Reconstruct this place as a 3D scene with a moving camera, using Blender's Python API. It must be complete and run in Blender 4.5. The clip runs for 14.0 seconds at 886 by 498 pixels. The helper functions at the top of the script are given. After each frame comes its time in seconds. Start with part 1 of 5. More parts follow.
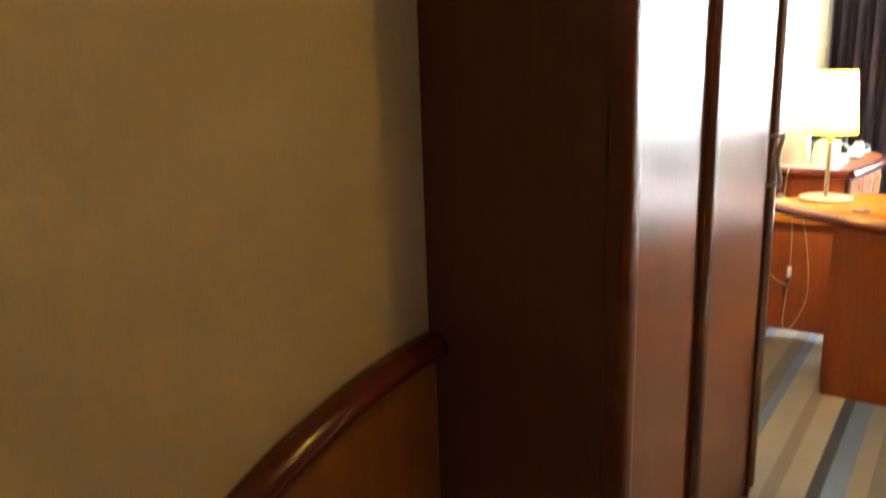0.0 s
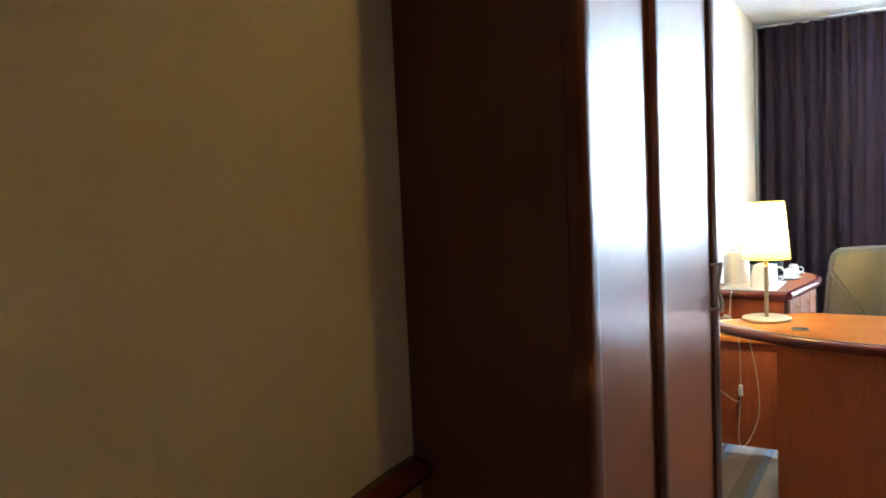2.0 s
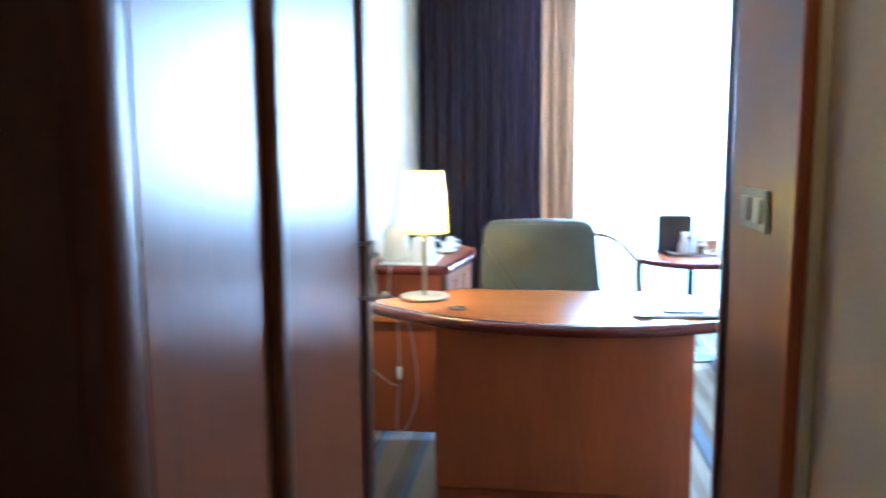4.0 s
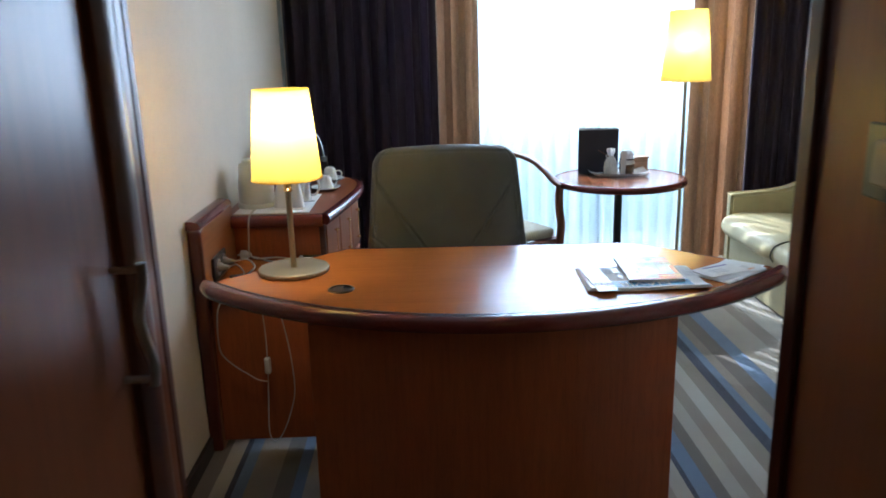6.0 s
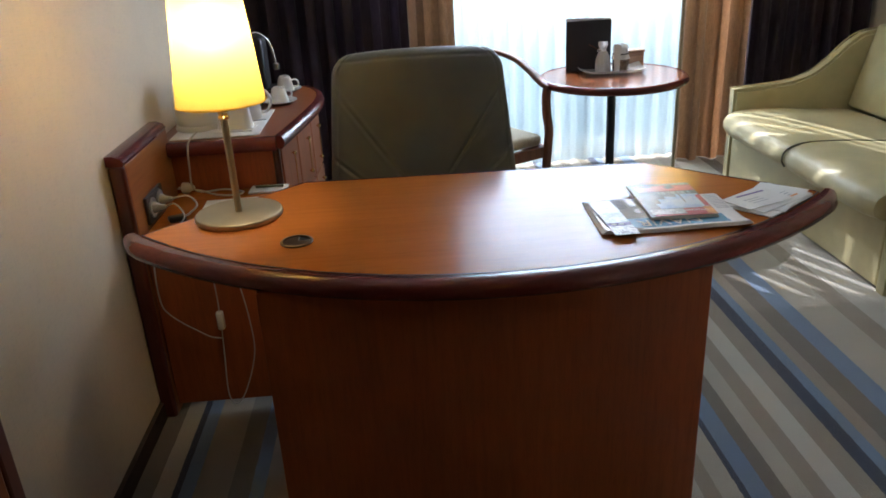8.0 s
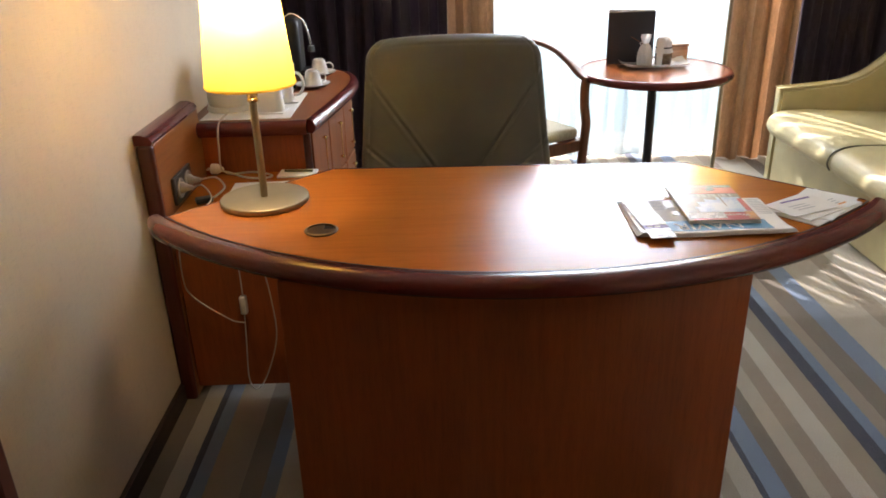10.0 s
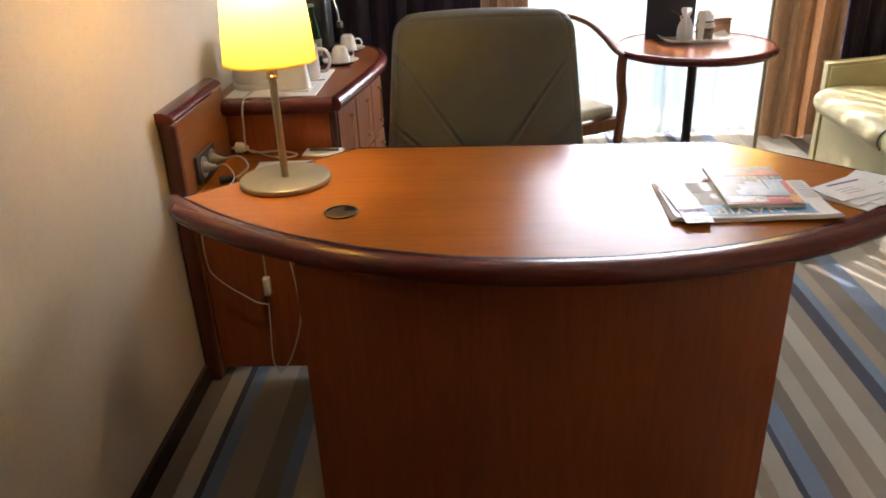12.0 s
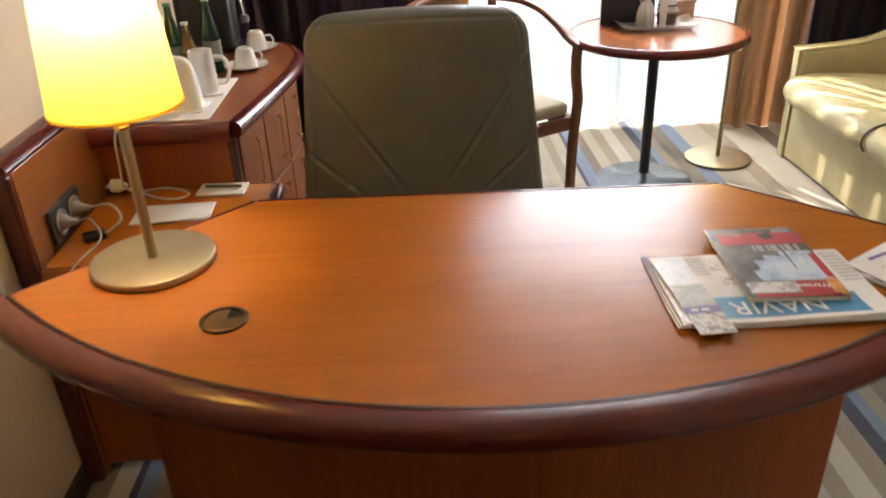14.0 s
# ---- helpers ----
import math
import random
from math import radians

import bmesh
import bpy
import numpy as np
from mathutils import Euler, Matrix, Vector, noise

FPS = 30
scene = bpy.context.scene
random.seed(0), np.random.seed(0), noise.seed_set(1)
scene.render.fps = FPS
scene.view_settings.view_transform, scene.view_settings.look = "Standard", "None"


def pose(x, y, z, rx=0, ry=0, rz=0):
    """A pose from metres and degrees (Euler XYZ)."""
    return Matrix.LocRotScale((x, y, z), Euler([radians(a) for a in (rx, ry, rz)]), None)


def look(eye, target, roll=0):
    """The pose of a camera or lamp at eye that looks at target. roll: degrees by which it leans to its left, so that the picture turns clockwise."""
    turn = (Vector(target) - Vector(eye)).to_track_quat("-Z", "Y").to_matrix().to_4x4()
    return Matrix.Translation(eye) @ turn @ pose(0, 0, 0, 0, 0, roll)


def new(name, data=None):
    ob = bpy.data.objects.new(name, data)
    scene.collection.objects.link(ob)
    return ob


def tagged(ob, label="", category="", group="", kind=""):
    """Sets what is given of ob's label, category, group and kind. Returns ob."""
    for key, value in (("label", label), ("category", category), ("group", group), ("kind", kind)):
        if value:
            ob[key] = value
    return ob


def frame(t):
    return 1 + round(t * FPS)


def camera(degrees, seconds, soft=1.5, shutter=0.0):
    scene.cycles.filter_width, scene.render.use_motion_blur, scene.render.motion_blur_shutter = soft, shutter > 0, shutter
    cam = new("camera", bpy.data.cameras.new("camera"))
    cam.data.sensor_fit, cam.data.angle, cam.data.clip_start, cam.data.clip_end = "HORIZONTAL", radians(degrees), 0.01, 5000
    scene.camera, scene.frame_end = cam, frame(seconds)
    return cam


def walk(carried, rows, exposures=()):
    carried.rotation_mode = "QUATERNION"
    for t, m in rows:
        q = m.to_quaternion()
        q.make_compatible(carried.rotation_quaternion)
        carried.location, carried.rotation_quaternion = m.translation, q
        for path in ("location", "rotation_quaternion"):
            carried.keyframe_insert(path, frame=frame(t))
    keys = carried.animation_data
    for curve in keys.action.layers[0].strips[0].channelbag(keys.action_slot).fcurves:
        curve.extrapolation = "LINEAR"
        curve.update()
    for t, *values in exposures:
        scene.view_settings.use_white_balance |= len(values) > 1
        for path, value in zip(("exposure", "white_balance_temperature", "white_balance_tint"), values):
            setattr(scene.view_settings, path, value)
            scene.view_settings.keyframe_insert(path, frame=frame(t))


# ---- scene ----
cam = camera(60.27, 14.0, soft=1.7, shutter=0.5)
PATH = [
    (0.0, 0.9311, -1.7714, 1.3894, 34.841, -13.832, 1.710),
    (0.5, 0.9449, -1.7864, 1.4323, 33.810, -5.906, 4.641),
    (1.0, 0.9717, -1.8851, 1.4228, 33.537, -3.838, 4.624),
    (1.5, 0.9761, -1.9153, 1.4235, 32.568, -3.995, 3.895),
    (2.0, 0.9752, -1.9181, 1.4282, 31.308, -4.451, 2.657),
    (2.5, 0.9660, -1.8688, 1.4205, 29.326, -5.033, 1.958),
    (3.0, 0.9344, -1.7369, 1.4068, 24.649, -5.727, 1.526),
    (3.5, 0.9115, -1.5497, 1.4064, 17.364, -6.715, 0.597),
    (4.0, 0.8981, -1.3576, 1.3914, 7.172, -7.401, 0.376),
    (4.2, 0.8861, -1.3002, 1.3895, 3.212, -7.721, 0.461),
    (6.3, 0.8063, -0.2099, 1.4017, -2.614, -15.401, 1.376),
    (6.5, 0.7956, -0.0979, 1.4009, -3.696, -15.674, 1.410),
    (7.0, 0.8074, 0.0286, 1.4039, -5.170, -17.436, 2.065),
    (7.5, 0.8227, 0.0321, 1.3969, -4.419, -21.879, 2.878),
    (10.0, 0.8382, 0.0928, 1.3855, -0.820, -23.508, 1.521),
    (10.5, 0.8465, 0.1062, 1.3892, 0.144, -23.740, 1.701),
    (11.0, 0.8533, 0.1283, 1.3824, 1.007, -24.101, 2.046),
    (11.5, 0.8576, 0.1440, 1.3743, 1.836, -24.507, 2.253),
    (12.0, 0.8641, 0.1576, 1.3687, 1.811, -25.061, 2.218),
    (12.5, 0.8725, 0.1814, 1.3674, 0.634, -25.849, 2.076),
    (13.0, 0.8862, 0.2743, 1.3637, -0.679, -26.999, 2.024),
    (13.5, 0.8726, 0.4697, 1.3784, -2.425, -28.069, 2.241),
    (14.0, 0.8889, 0.6612, 1.3915, -2.701, -27.840, 2.088),
]
walk(cam, [(t, pose(x, y, z, 90 + p, r, w)) for t, x, y, z, w, p, r in PATH],
     exposures=[(0.0, 3.4, 6750, 12), (1.0, 2.95, 5950, 10), (2.0, 2.77, 5400, 10), (3.0, 2.68, 4950, 9), (3.6, 2.58, 4550, 8), (4.2, 2.57, 4250, 6), (6.3, 0.35, 5300, 12), (7.0, 0.05, 5550, 12), (7.7, 0.3, 5700, 14), (9.8, 1.02, 6600, 20),
                (12.5, 1.05, 6850, 22), (14.0, 1.15, 7200, 21)])

# ---- world, sun and lamps ----
world = bpy.data.worlds.new("sky")
scene.world = world
world.use_nodes = True
wn = world.node_tree.nodes
sky = wn.new("ShaderNodeTexSky")
sky.sky_type = "NISHITA"
sky.sun_disc = False
sky.sun_elevation = radians(43.7)
sky.sun_rotation = radians(-24)
wn["Background"].inputs["Strength"].default_value = 0.08
world.node_tree.links.new(sky.outputs[0], wn["Background"].inputs[0])


def lamp(name, kind, energy, color, m, **more):
    data = bpy.data.lights.new(name, kind)
    data.energy, data.color = energy, color
    ob = new(name, data)
    ob.matrix_basis = m
    return ob, data


SUN = Vector((0.45, -1.0, -1.05))
_, sun = lamp("sun", "SUN", 5.0, (1.0, 0.97, 0.91), Matrix.Translation((1.9, 8, 6)) @ SUN.to_track_quat("-Z", "Y").to_matrix().to_4x4())
sun.angle = radians(0.45)
# daylight that the bright sky sends through the window opening
_, daylight = lamp("window_daylight", "AREA", 68.0, (0.86, 0.94, 1.0), look((1.91, 4.98, 1.80), (1.91, 0, 1.42)))
daylight.shape, daylight.size, daylight.size_y = "RECTANGLE", 1.32, 1.46
# bulbs
_, b1 = lamp("desk_lamp_bulb", "POINT", 5.2, (1.0, 0.77, 0.48), pose(0.406, 1.883, 1.215))
b1.shadow_soft_size = 0.048
_, b2 = lamp("floor_lamp_bulb", "POINT", 5.2, (1.0, 0.72, 0.36), pose(2.333, 4.08, 1.40))
b2.shadow_soft_size = 0.035
_, b3 = lamp("hall_downlight_bulb", "SPOT", 1.55, (1.0, 0.62, 0.09), look((1.19, -0.605, 2.56), (1.13, -0.66, 0)))
b3.spot_size, b3.spot_blend, b3.shadow_soft_size = radians(132), 0.45, 0.03


# ---- materials ----
def nodes(name):
    m = bpy.data.materials.new(name)
    m.use_nodes = True
    nt = m.node_tree
    return m, nt, nt.nodes, nt.links, nt.nodes["Principled BSDF"]


def texco(nt, scale=(1, 1, 1), kind="Object"):
    c = nt.nodes.new("ShaderNodeTexCoord")
    mp = nt.nodes.new("ShaderNodeMapping")
    mp.inputs["Scale"].default_value = scale
    nt.links.new(c.outputs[kind], mp.inputs[0])
    return mp.outputs[0]


def noise_tex(nt, vec, scale, detail=4, rough=0.6):
    n = nt.nodes.new("ShaderNodeTexNoise")
    n.inputs["Scale"].default_value, n.inputs["Detail"].default_value, n.inputs["Roughness"].default_value = scale, detail, rough
    nt.links.new(vec, n.inputs["Vector"])
    return n.outputs["Fac"]


def ramp(nt, fac, stops, mode="LINEAR"):
    r = nt.nodes.new("ShaderNodeValToRGB")
    r.color_ramp.interpolation = mode
    el = r.color_ramp.elements
    while len(el) < len(stops):
        el.new(0.5)
    for e, (p, c) in zip(el, stops):
        e.position, e.color = p, (*c, 1)
    nt.links.new(fac, r.inputs[0])
    return r.outputs[0]


def mix(nt, a, b, fac, blend="MIX"):
    n = nt.nodes.new("ShaderNodeMix")
    n.data_type, n.blend_type = "RGBA", blend
    for key, v in ((0, fac), (6, a), (7, b)):
        if hasattr(v, "is_linked"):
            nt.links.new(v, n.inputs[key])
        else:
            n.inputs[key].default_value = v if key == 0 else (*v, 1)
    return n.outputs[2]


def bump(nt, bsdf, height, strength, distance):
    b = nt.nodes.new("ShaderNodeBump")
    b.inputs["Strength"].default_value, b.inputs["Distance"].default_value = strength, distance
    nt.links.new(height, b.inputs["Height"])
    nt.links.new(b.outputs[0], bsdf.inputs["Normal"])


def tone(c, k):
    return tuple(v * k for v in c)


def wood(name, base, rough=0.3, axis=0, coat=0.3, contrast=0.35, spec=0.5, patch=0.2, relief=0.05, lacquer=0.6):
    m, nt, ns, ln, b = nodes(name)
    sc = [26, 26, 26]
    sc[axis] = 1.6
    grain = noise_tex(nt, texco(nt, tuple(sc)), 3.0, 8, 0.62)
    broad = noise_tex(nt, texco(nt, tuple(s * 0.12 for s in sc)), 2.2, 3)
    c1 = ramp(nt, grain, [(0.30, tone(base, 1 - contrast)), (0.52, base), (0.72, tone(base, 1 + contrast * 0.55))])
    c2 = ramp(nt, broad, [(0.3, (1 - patch,) * 3), (0.7, (1 + patch * 0.5, 1 + patch * 0.4, 1 + patch * 0.25))])
    fleck = noise_tex(nt, texco(nt, tuple(s * 5 for s in sc)), 3.0, 2)
    c3 = ramp(nt, fleck, [(0.34, (1 - contrast * 0.7,) * 3), (0.46, (1.0, 1.0, 1.0)), (0.8, (1.04, 1.04, 1.04))])
    ln.new(mix(nt, mix(nt, c1, c2, 1.0, "MULTIPLY"), c3, 1.0, "MULTIPLY"), b.inputs["Base Color"])
    b.inputs["Roughness"].default_value = rough
    b.inputs["Specular IOR Level"].default_value = spec
    b.inputs["Coat Weight"].default_value, b.inputs["Coat Roughness"].default_value = coat, rough * lacquer
    bump(nt, b, grain, relief, 0.0004)
    return m


def plain(name, color, rough=0.5, metal=0.0, vary=0.1, scale=14.0, relief=0.0, coat=0.0, sheen=0.0):
    m, nt, ns, ln, b = nodes(name)
    n1 = noise_tex(nt, texco(nt), scale, 5)
    ln.new(ramp(nt, n1, [(0.3, tone(color, 1 - vary)), (0.7, tuple(min(1, v * (1 + vary)) for v in color))]), b.inputs["Base Color"])
    rr = nt.nodes.new("ShaderNodeMapRange")
    rr.inputs["To Min"].default_value, rr.inputs["To Max"].default_value = rough * 0.85, min(1, rough * 1.15)
    ln.new(n1, rr.inputs[0])
    ln.new(rr.outputs[0], b.inputs["Roughness"])
    b.inputs["Metallic"].default_value = metal
    b.inputs["Coat Weight"].default_value = coat
    b.inputs["Sheen Weight"].default_value = sheen
    if relief:
        bump(nt, b, noise_tex(nt, texco(nt), scale * 12, 3), 0.5, relief)
    return m


def wallpaper(name, base):
    m, nt, ns, ln, b = nodes(name)
    big = noise_tex(nt, texco(nt), 1.3, 3)
    v = noise_tex(nt, texco(nt, (120, 120, 9)), 3, 3)
    h = noise_tex(nt, texco(nt, (9, 9, 140)), 3, 3)
    weave = nt.nodes.new("ShaderNodeMath")
    weave.operation = "ADD"
    ln.new(v, weave.inputs[0])
    ln.new(h, weave.inputs[1])
    c1 = ramp(nt, weave.outputs[0], [(0.55, tone(base, 0.88)), (1.0, tone(base, 1.06))])
    ln.new(mix(nt, c1, ramp(nt, big, [(0.3, (0.93, 0.92, 0.9)), (0.7, (1.04, 1.04, 1.04))]), 1.0, "MULTIPLY"), b.inputs["Base Color"])
    b.inputs["Roughness"].default_value = 0.75
    bump(nt, b, weave.outputs[0], 0.35, 0.0006)
    return m


def fabric(name, base, rough=0.9, thread=260.0, sheen=0.25, through_light=0.0):
    m, nt, ns, ln, b = nodes(name)
    a = noise_tex(nt, texco(nt, (1, 1, 0.15)), thread, 2)
    big = noise_tex(nt, texco(nt), 2.5, 3)
    c = ramp(nt, a, [(0.3, tone(base, 0.78)), (0.7, tone(base, 1.15))])
    ln.new(mix(nt, c, ramp(nt, big, [(0.3, (0.9, 0.9, 0.9)), (0.7, (1.06, 1.05, 1.04))]), 1.0, "MULTIPLY"), b.inputs["Base Color"])
    b.inputs["Roughness"].default_value = rough
    b.inputs["Sheen Weight"].default_value = sheen
    bump(nt, b, a, 0.4, 0.0008)
    if through_light:
        t = ns.new("ShaderNodeBsdfTranslucent")
        t.inputs[0].default_value = (*base, 1)
        mx = ns.new("ShaderNodeMixShader")
        mx.inputs[0].default_value = through_light
        ln.new(b.outputs[0], mx.inputs[1])
        ln.new(t.outputs[0], mx.inputs[2])
        ln.new(mx.outputs[0], ns["Material Output"].inputs[0])
    return m


def leather(name, base, rough=0.42):
    m, nt, ns, ln, b = nodes(name)
    v = ns.new("ShaderNodeTexVoronoi")
    v.inputs["Scale"].default_value = 420
    ln.new(texco(nt), v.inputs["Vector"])
    big = noise_tex(nt, texco(nt), 5, 4)
    ln.new(ramp(nt, big, [(0.3, tone(base, 0.86)), (0.7, tone(base, 1.1))]), b.inputs["Base Color"])
    rr = nt.nodes.new("ShaderNodeMapRange")
    rr.inputs["To Min"].default_value, rr.inputs["To Max"].default_value = rough * 0.8, rough * 1.25
    ln.new(big, rr.inputs[0])
    ln.new(rr.outputs[0], b.inputs["Roughness"])
    hs = ns.new("ShaderNodeMath")
    hs.operation = "ADD"
    ln.new(v.outputs["Distance"], hs.inputs[0])
    ln.new(noise_tex(nt, texco(nt), 22, 4), hs.inputs[1])
    bump(nt, b, hs.outputs[0], 0.25, 0.0015)
    return m


def shade_cloth(name, base):
    """Lamp fabric: scatters most of the light and lets some of it through almost straight."""
    m, nt, ns, ln, b = nodes(name)
    t = ns.new("ShaderNodeBsdfTranslucent")
    t.inputs[0].default_value = (*base, 1)
    g = ns.new("ShaderNodeBsdfRefraction")
    g.inputs["Color"].default_value = (0.50, 0.44, 0.30, 1)
    g.inputs["Roughness"].default_value, g.inputs["IOR"].default_value = 0.9, 1.4
    d = ns.new("ShaderNodeBsdfDiffuse")
    d.inputs[0].default_value = (0.78, 0.60, 0.14, 1)
    m1, m2 = ns.new("ShaderNodeMixShader"), ns.new("ShaderNodeMixShader")
    m1.inputs[0].default_value, m2.inputs[0].default_value = 0.09, 0.10
    ln.new(t.outputs[0], m1.inputs[1])
    ln.new(g.outputs[0], m1.inputs[2])
    ln.new(m1.outputs[0], m2.inputs[1])
    ln.new(d.outputs[0], m2.inputs[2])
    ln.new(m2.outputs[0], ns["Material Output"].inputs[0])
    return m


def sheer_cloth(name):
    m, nt, ns, ln, b = nodes(name)
    t = ns.new("ShaderNodeBsdfTranslucent")
    t.inputs[0].default_value = (0.70, 0.87, 0.94, 1)
    tr = ns.new("ShaderNodeBsdfTransparent")
    d = ns.new("ShaderNodeBsdfDiffuse")
    d.inputs[0].default_value = (0.76, 0.86, 0.9, 1)
    m1, m2 = ns.new("ShaderNodeMixShader"), ns.new("ShaderNodeMixShader")
    weave = noise_tex(nt, texco(nt, (1, 1, 0.2)), 300, 2)
    rr = nt.nodes.new("ShaderNodeMapRange")
    rr.inputs["To Min"].default_value, rr.inputs["To Max"].default_value = 0.05, 0.22
    ln.new(weave, rr.inputs[0])
    m1.inputs[0].default_value = 0.82
    ln.new(t.outputs[0], m1.inputs[1])
    ln.new(d.outputs[0], m1.inputs[2])
    ln.new(rr.outputs[0], m2.inputs[0])
    ln.new(m1.outputs[0], m2.inputs[1])
    ln.new(tr.outputs[0], m2.inputs[2])
    ln.new(m2.outputs[0], ns["Material Output"].inputs[0])
    return m


# carpet: bands (start x, colour) that run from the hall to the window
BEIGE, TAN, BROWN, BLUE, NAVY, PALE = (0.375, 0.335, 0.262), (0.262, 0.222, 0.162), (0.155, 0.127, 0.095), (0.135, 0.192, 0.28), (0.028, 0.036, 0.064), (0.44, 0.405, 0.335)
BANDS_WEST = [(-0.2, BROWN), (0.075, BEIGE), (0.127, NAVY), (0.142, BLUE), (0.185, TAN), (0.28, BROWN), (0.34, BLUE), (0.38, BEIGE), (0.47, TAN), (0.52, BEIGE), (0.60, NAVY), (0.64, BLUE),
              (0.70, TAN), (0.76, BROWN), (0.83, BLUE), (0.90, BEIGE), (1.03, TAN), (1.11, BEIGE), (1.20, BROWN), (1.28, BEIGE), (1.35, BLUE), (1.41, PALE)]
BANDS_EAST = [(1.48, BEIGE), (1.54, TAN), (1.586, BEIGE), (1.638, NAVY), (1.658, BLUE), (1.71, BROWN), (1.757, BEIGE), (1.813, TAN), (1.867, PALE), (1.925, TAN), (1.99, NAVY), (2.035, BLUE), (2.075, TAN), (2.12, BROWN),
              (2.19, BLUE), (2.26, BEIGE), (2.41, TAN), (2.495, PALE), (2.66, BROWN), (2.74, BEIGE), (2.85, NAVY), (2.90, BLUE), (2.98, TAN), (3.08, BEIGE), (3.2, BROWN), (3.3, BEIGE)]


def carpet_mat():
    m, nt, ns, ln, b = nodes("striped_carpet")
    c = ns.new("ShaderNodeTexCoord")
    sep = ns.new("ShaderNodeSeparateXYZ")
    ln.new(c.outputs["Object"], sep.inputs[0])
    wob = noise_tex(nt, texco(nt), 60, 3)
    a = ns.new("ShaderNodeMath")
    a.operation = "MULTIPLY_ADD"
    a.inputs[1].default_value, a.inputs[2].default_value = 0.008, -0.004
    ln.new(wob, a.inputs[0])
    s = ns.new("ShaderNodeMath")
    s.operation = "ADD"
    ln.new(sep.outputs[0], s.inputs[0])
    ln.new(a.outputs[0], s.inputs[1])

    def strip(x0, x1, bands):
        r = ns.new("ShaderNodeMapRange")
        r.inputs["From Min"].default_value, r.inputs["From Max"].default_value = x0, x1
        ln.new(s.outputs[0], r.inputs[0])
        return ramp(nt, r.outputs[0], [((x - x0) / (x1 - x0), k) for x, k in bands], "CONSTANT")

    half = ns.new("ShaderNodeMath")
    half.operation = "GREATER_THAN"
    half.inputs[1].default_value = 1.48
    ln.new(s.outputs[0], half.inputs[0])
    col = mix(nt, strip(-0.2, 1.48, BANDS_WEST), strip(1.48, 3.8, BANDS_EAST), half.outputs[0])
    tuft = noise_tex(nt, texco(nt), 330, 3)
    worn = noise_tex(nt, texco(nt), 4, 4)
    c1 = mix(nt, col, ramp(nt, tuft, [(0.25, (0.62, 0.62, 0.62)), (0.75, (1.22, 1.22, 1.22))]), 1.0, "MULTIPLY")
    ln.new(mix(nt, c1, ramp(nt, worn, [(0.3, (0.9, 0.9, 0.9)), (0.7, (1.06, 1.06, 1.06))]), 1.0, "MULTIPLY"), b.inputs["Base Color"])
    b.inputs["Roughness"].default_value = 0.95
    b.inputs["Sheen Weight"].default_value = 0.2
    bump(nt, b, tuft, 0.7, 0.004)
    return m


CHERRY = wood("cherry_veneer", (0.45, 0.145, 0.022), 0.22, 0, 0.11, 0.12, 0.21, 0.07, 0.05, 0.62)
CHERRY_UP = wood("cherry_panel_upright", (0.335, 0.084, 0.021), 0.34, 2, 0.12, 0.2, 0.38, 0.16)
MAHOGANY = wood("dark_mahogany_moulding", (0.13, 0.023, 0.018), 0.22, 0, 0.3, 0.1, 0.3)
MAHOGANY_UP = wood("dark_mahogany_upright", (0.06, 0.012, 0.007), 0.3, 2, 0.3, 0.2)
# Darker than the door veneer: the side's own shade is in this colour.
WARDROBE_SIDE = wood("wardrobe_side_shaded_veneer", (0.105, 0.029, 0.013), 0.42, 2, 0.1, 0.14, 0.4, 0.15)
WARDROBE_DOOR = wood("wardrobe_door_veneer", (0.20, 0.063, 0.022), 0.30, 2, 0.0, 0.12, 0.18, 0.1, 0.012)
WALNUT = wood("chair_frame_wood", (0.23, 0.075, 0.028), 0.35, 2, 0.2)
INLAY = plain("black_inlay", (0.015, 0.01, 0.008), 0.4)
PAPER_WALL = wallpaper("beige_wallpaper", (0.62, 0.52, 0.385))
CEILING = plain("white_ceiling_paint", (0.80, 0.80, 0.79), 0.9, vary=0.03, scale=3)
SKIRTING = plain("dark_skirting_paint", (0.035, 0.022, 0.017), 0.45)
CARPET = carpet_mat()
CURTAIN_DARK = fabric("dark_plum_curtain", (0.072, 0.046, 0.072), 0.85, 240, 0.2)
CURTAIN_TAN = fabric("tan_curtain", (0.47, 0.31, 0.19), 0.85, 240, 0.2, 0.05)
SHEER = sheer_cloth("white_sheer")
OLIVE = leather("olive_grey_leather", (0.108, 0.109, 0.094), 0.42)
CREAM = leather("cream_green_leather", (0.50, 0.44, 0.24), 0.42)
CREAM_CLOTH = fabric("cream_seat_cloth", (0.55, 0.50, 0.36), 0.9)
BRASS = plain("satin_champagne_metal", (0.44, 0.38, 0.26), 0.46, 1.0, 0.08)
GOLD = plain("polished_brass", (0.80, 0.60, 0.28), 0.18, 1.0, 0.04)
STEEL = plain("brushed_steel", (0.55, 0.55, 0.55), 0.3, 1.0, 0.05)
CHROME = plain("chrome", (0.75, 0.75, 0.76), 0.12, 1.0, 0.03)
BLACK = plain("black_plastic", (0.014, 0.014, 0.016), 0.35)
BLACK_METAL = plain("black_metal", (0.02, 0.022, 0.028), 0.4, 0.0)
CHINA = plain("white_china", (0.80, 0.79, 0.76), 0.15, 0.0, 0.03, coat=0.4)
WHITE = plain("white_plastic", (0.74, 0.72, 0.66), 0.35, 0.0, 0.04)
CABLE = plain("white_cable", (0.55, 0.52, 0.46), 0.45, 0.0, 0.05)
PAPER = plain("white_paper", (0.78, 0.77, 0.74), 0.7, 0.0, 0.04)
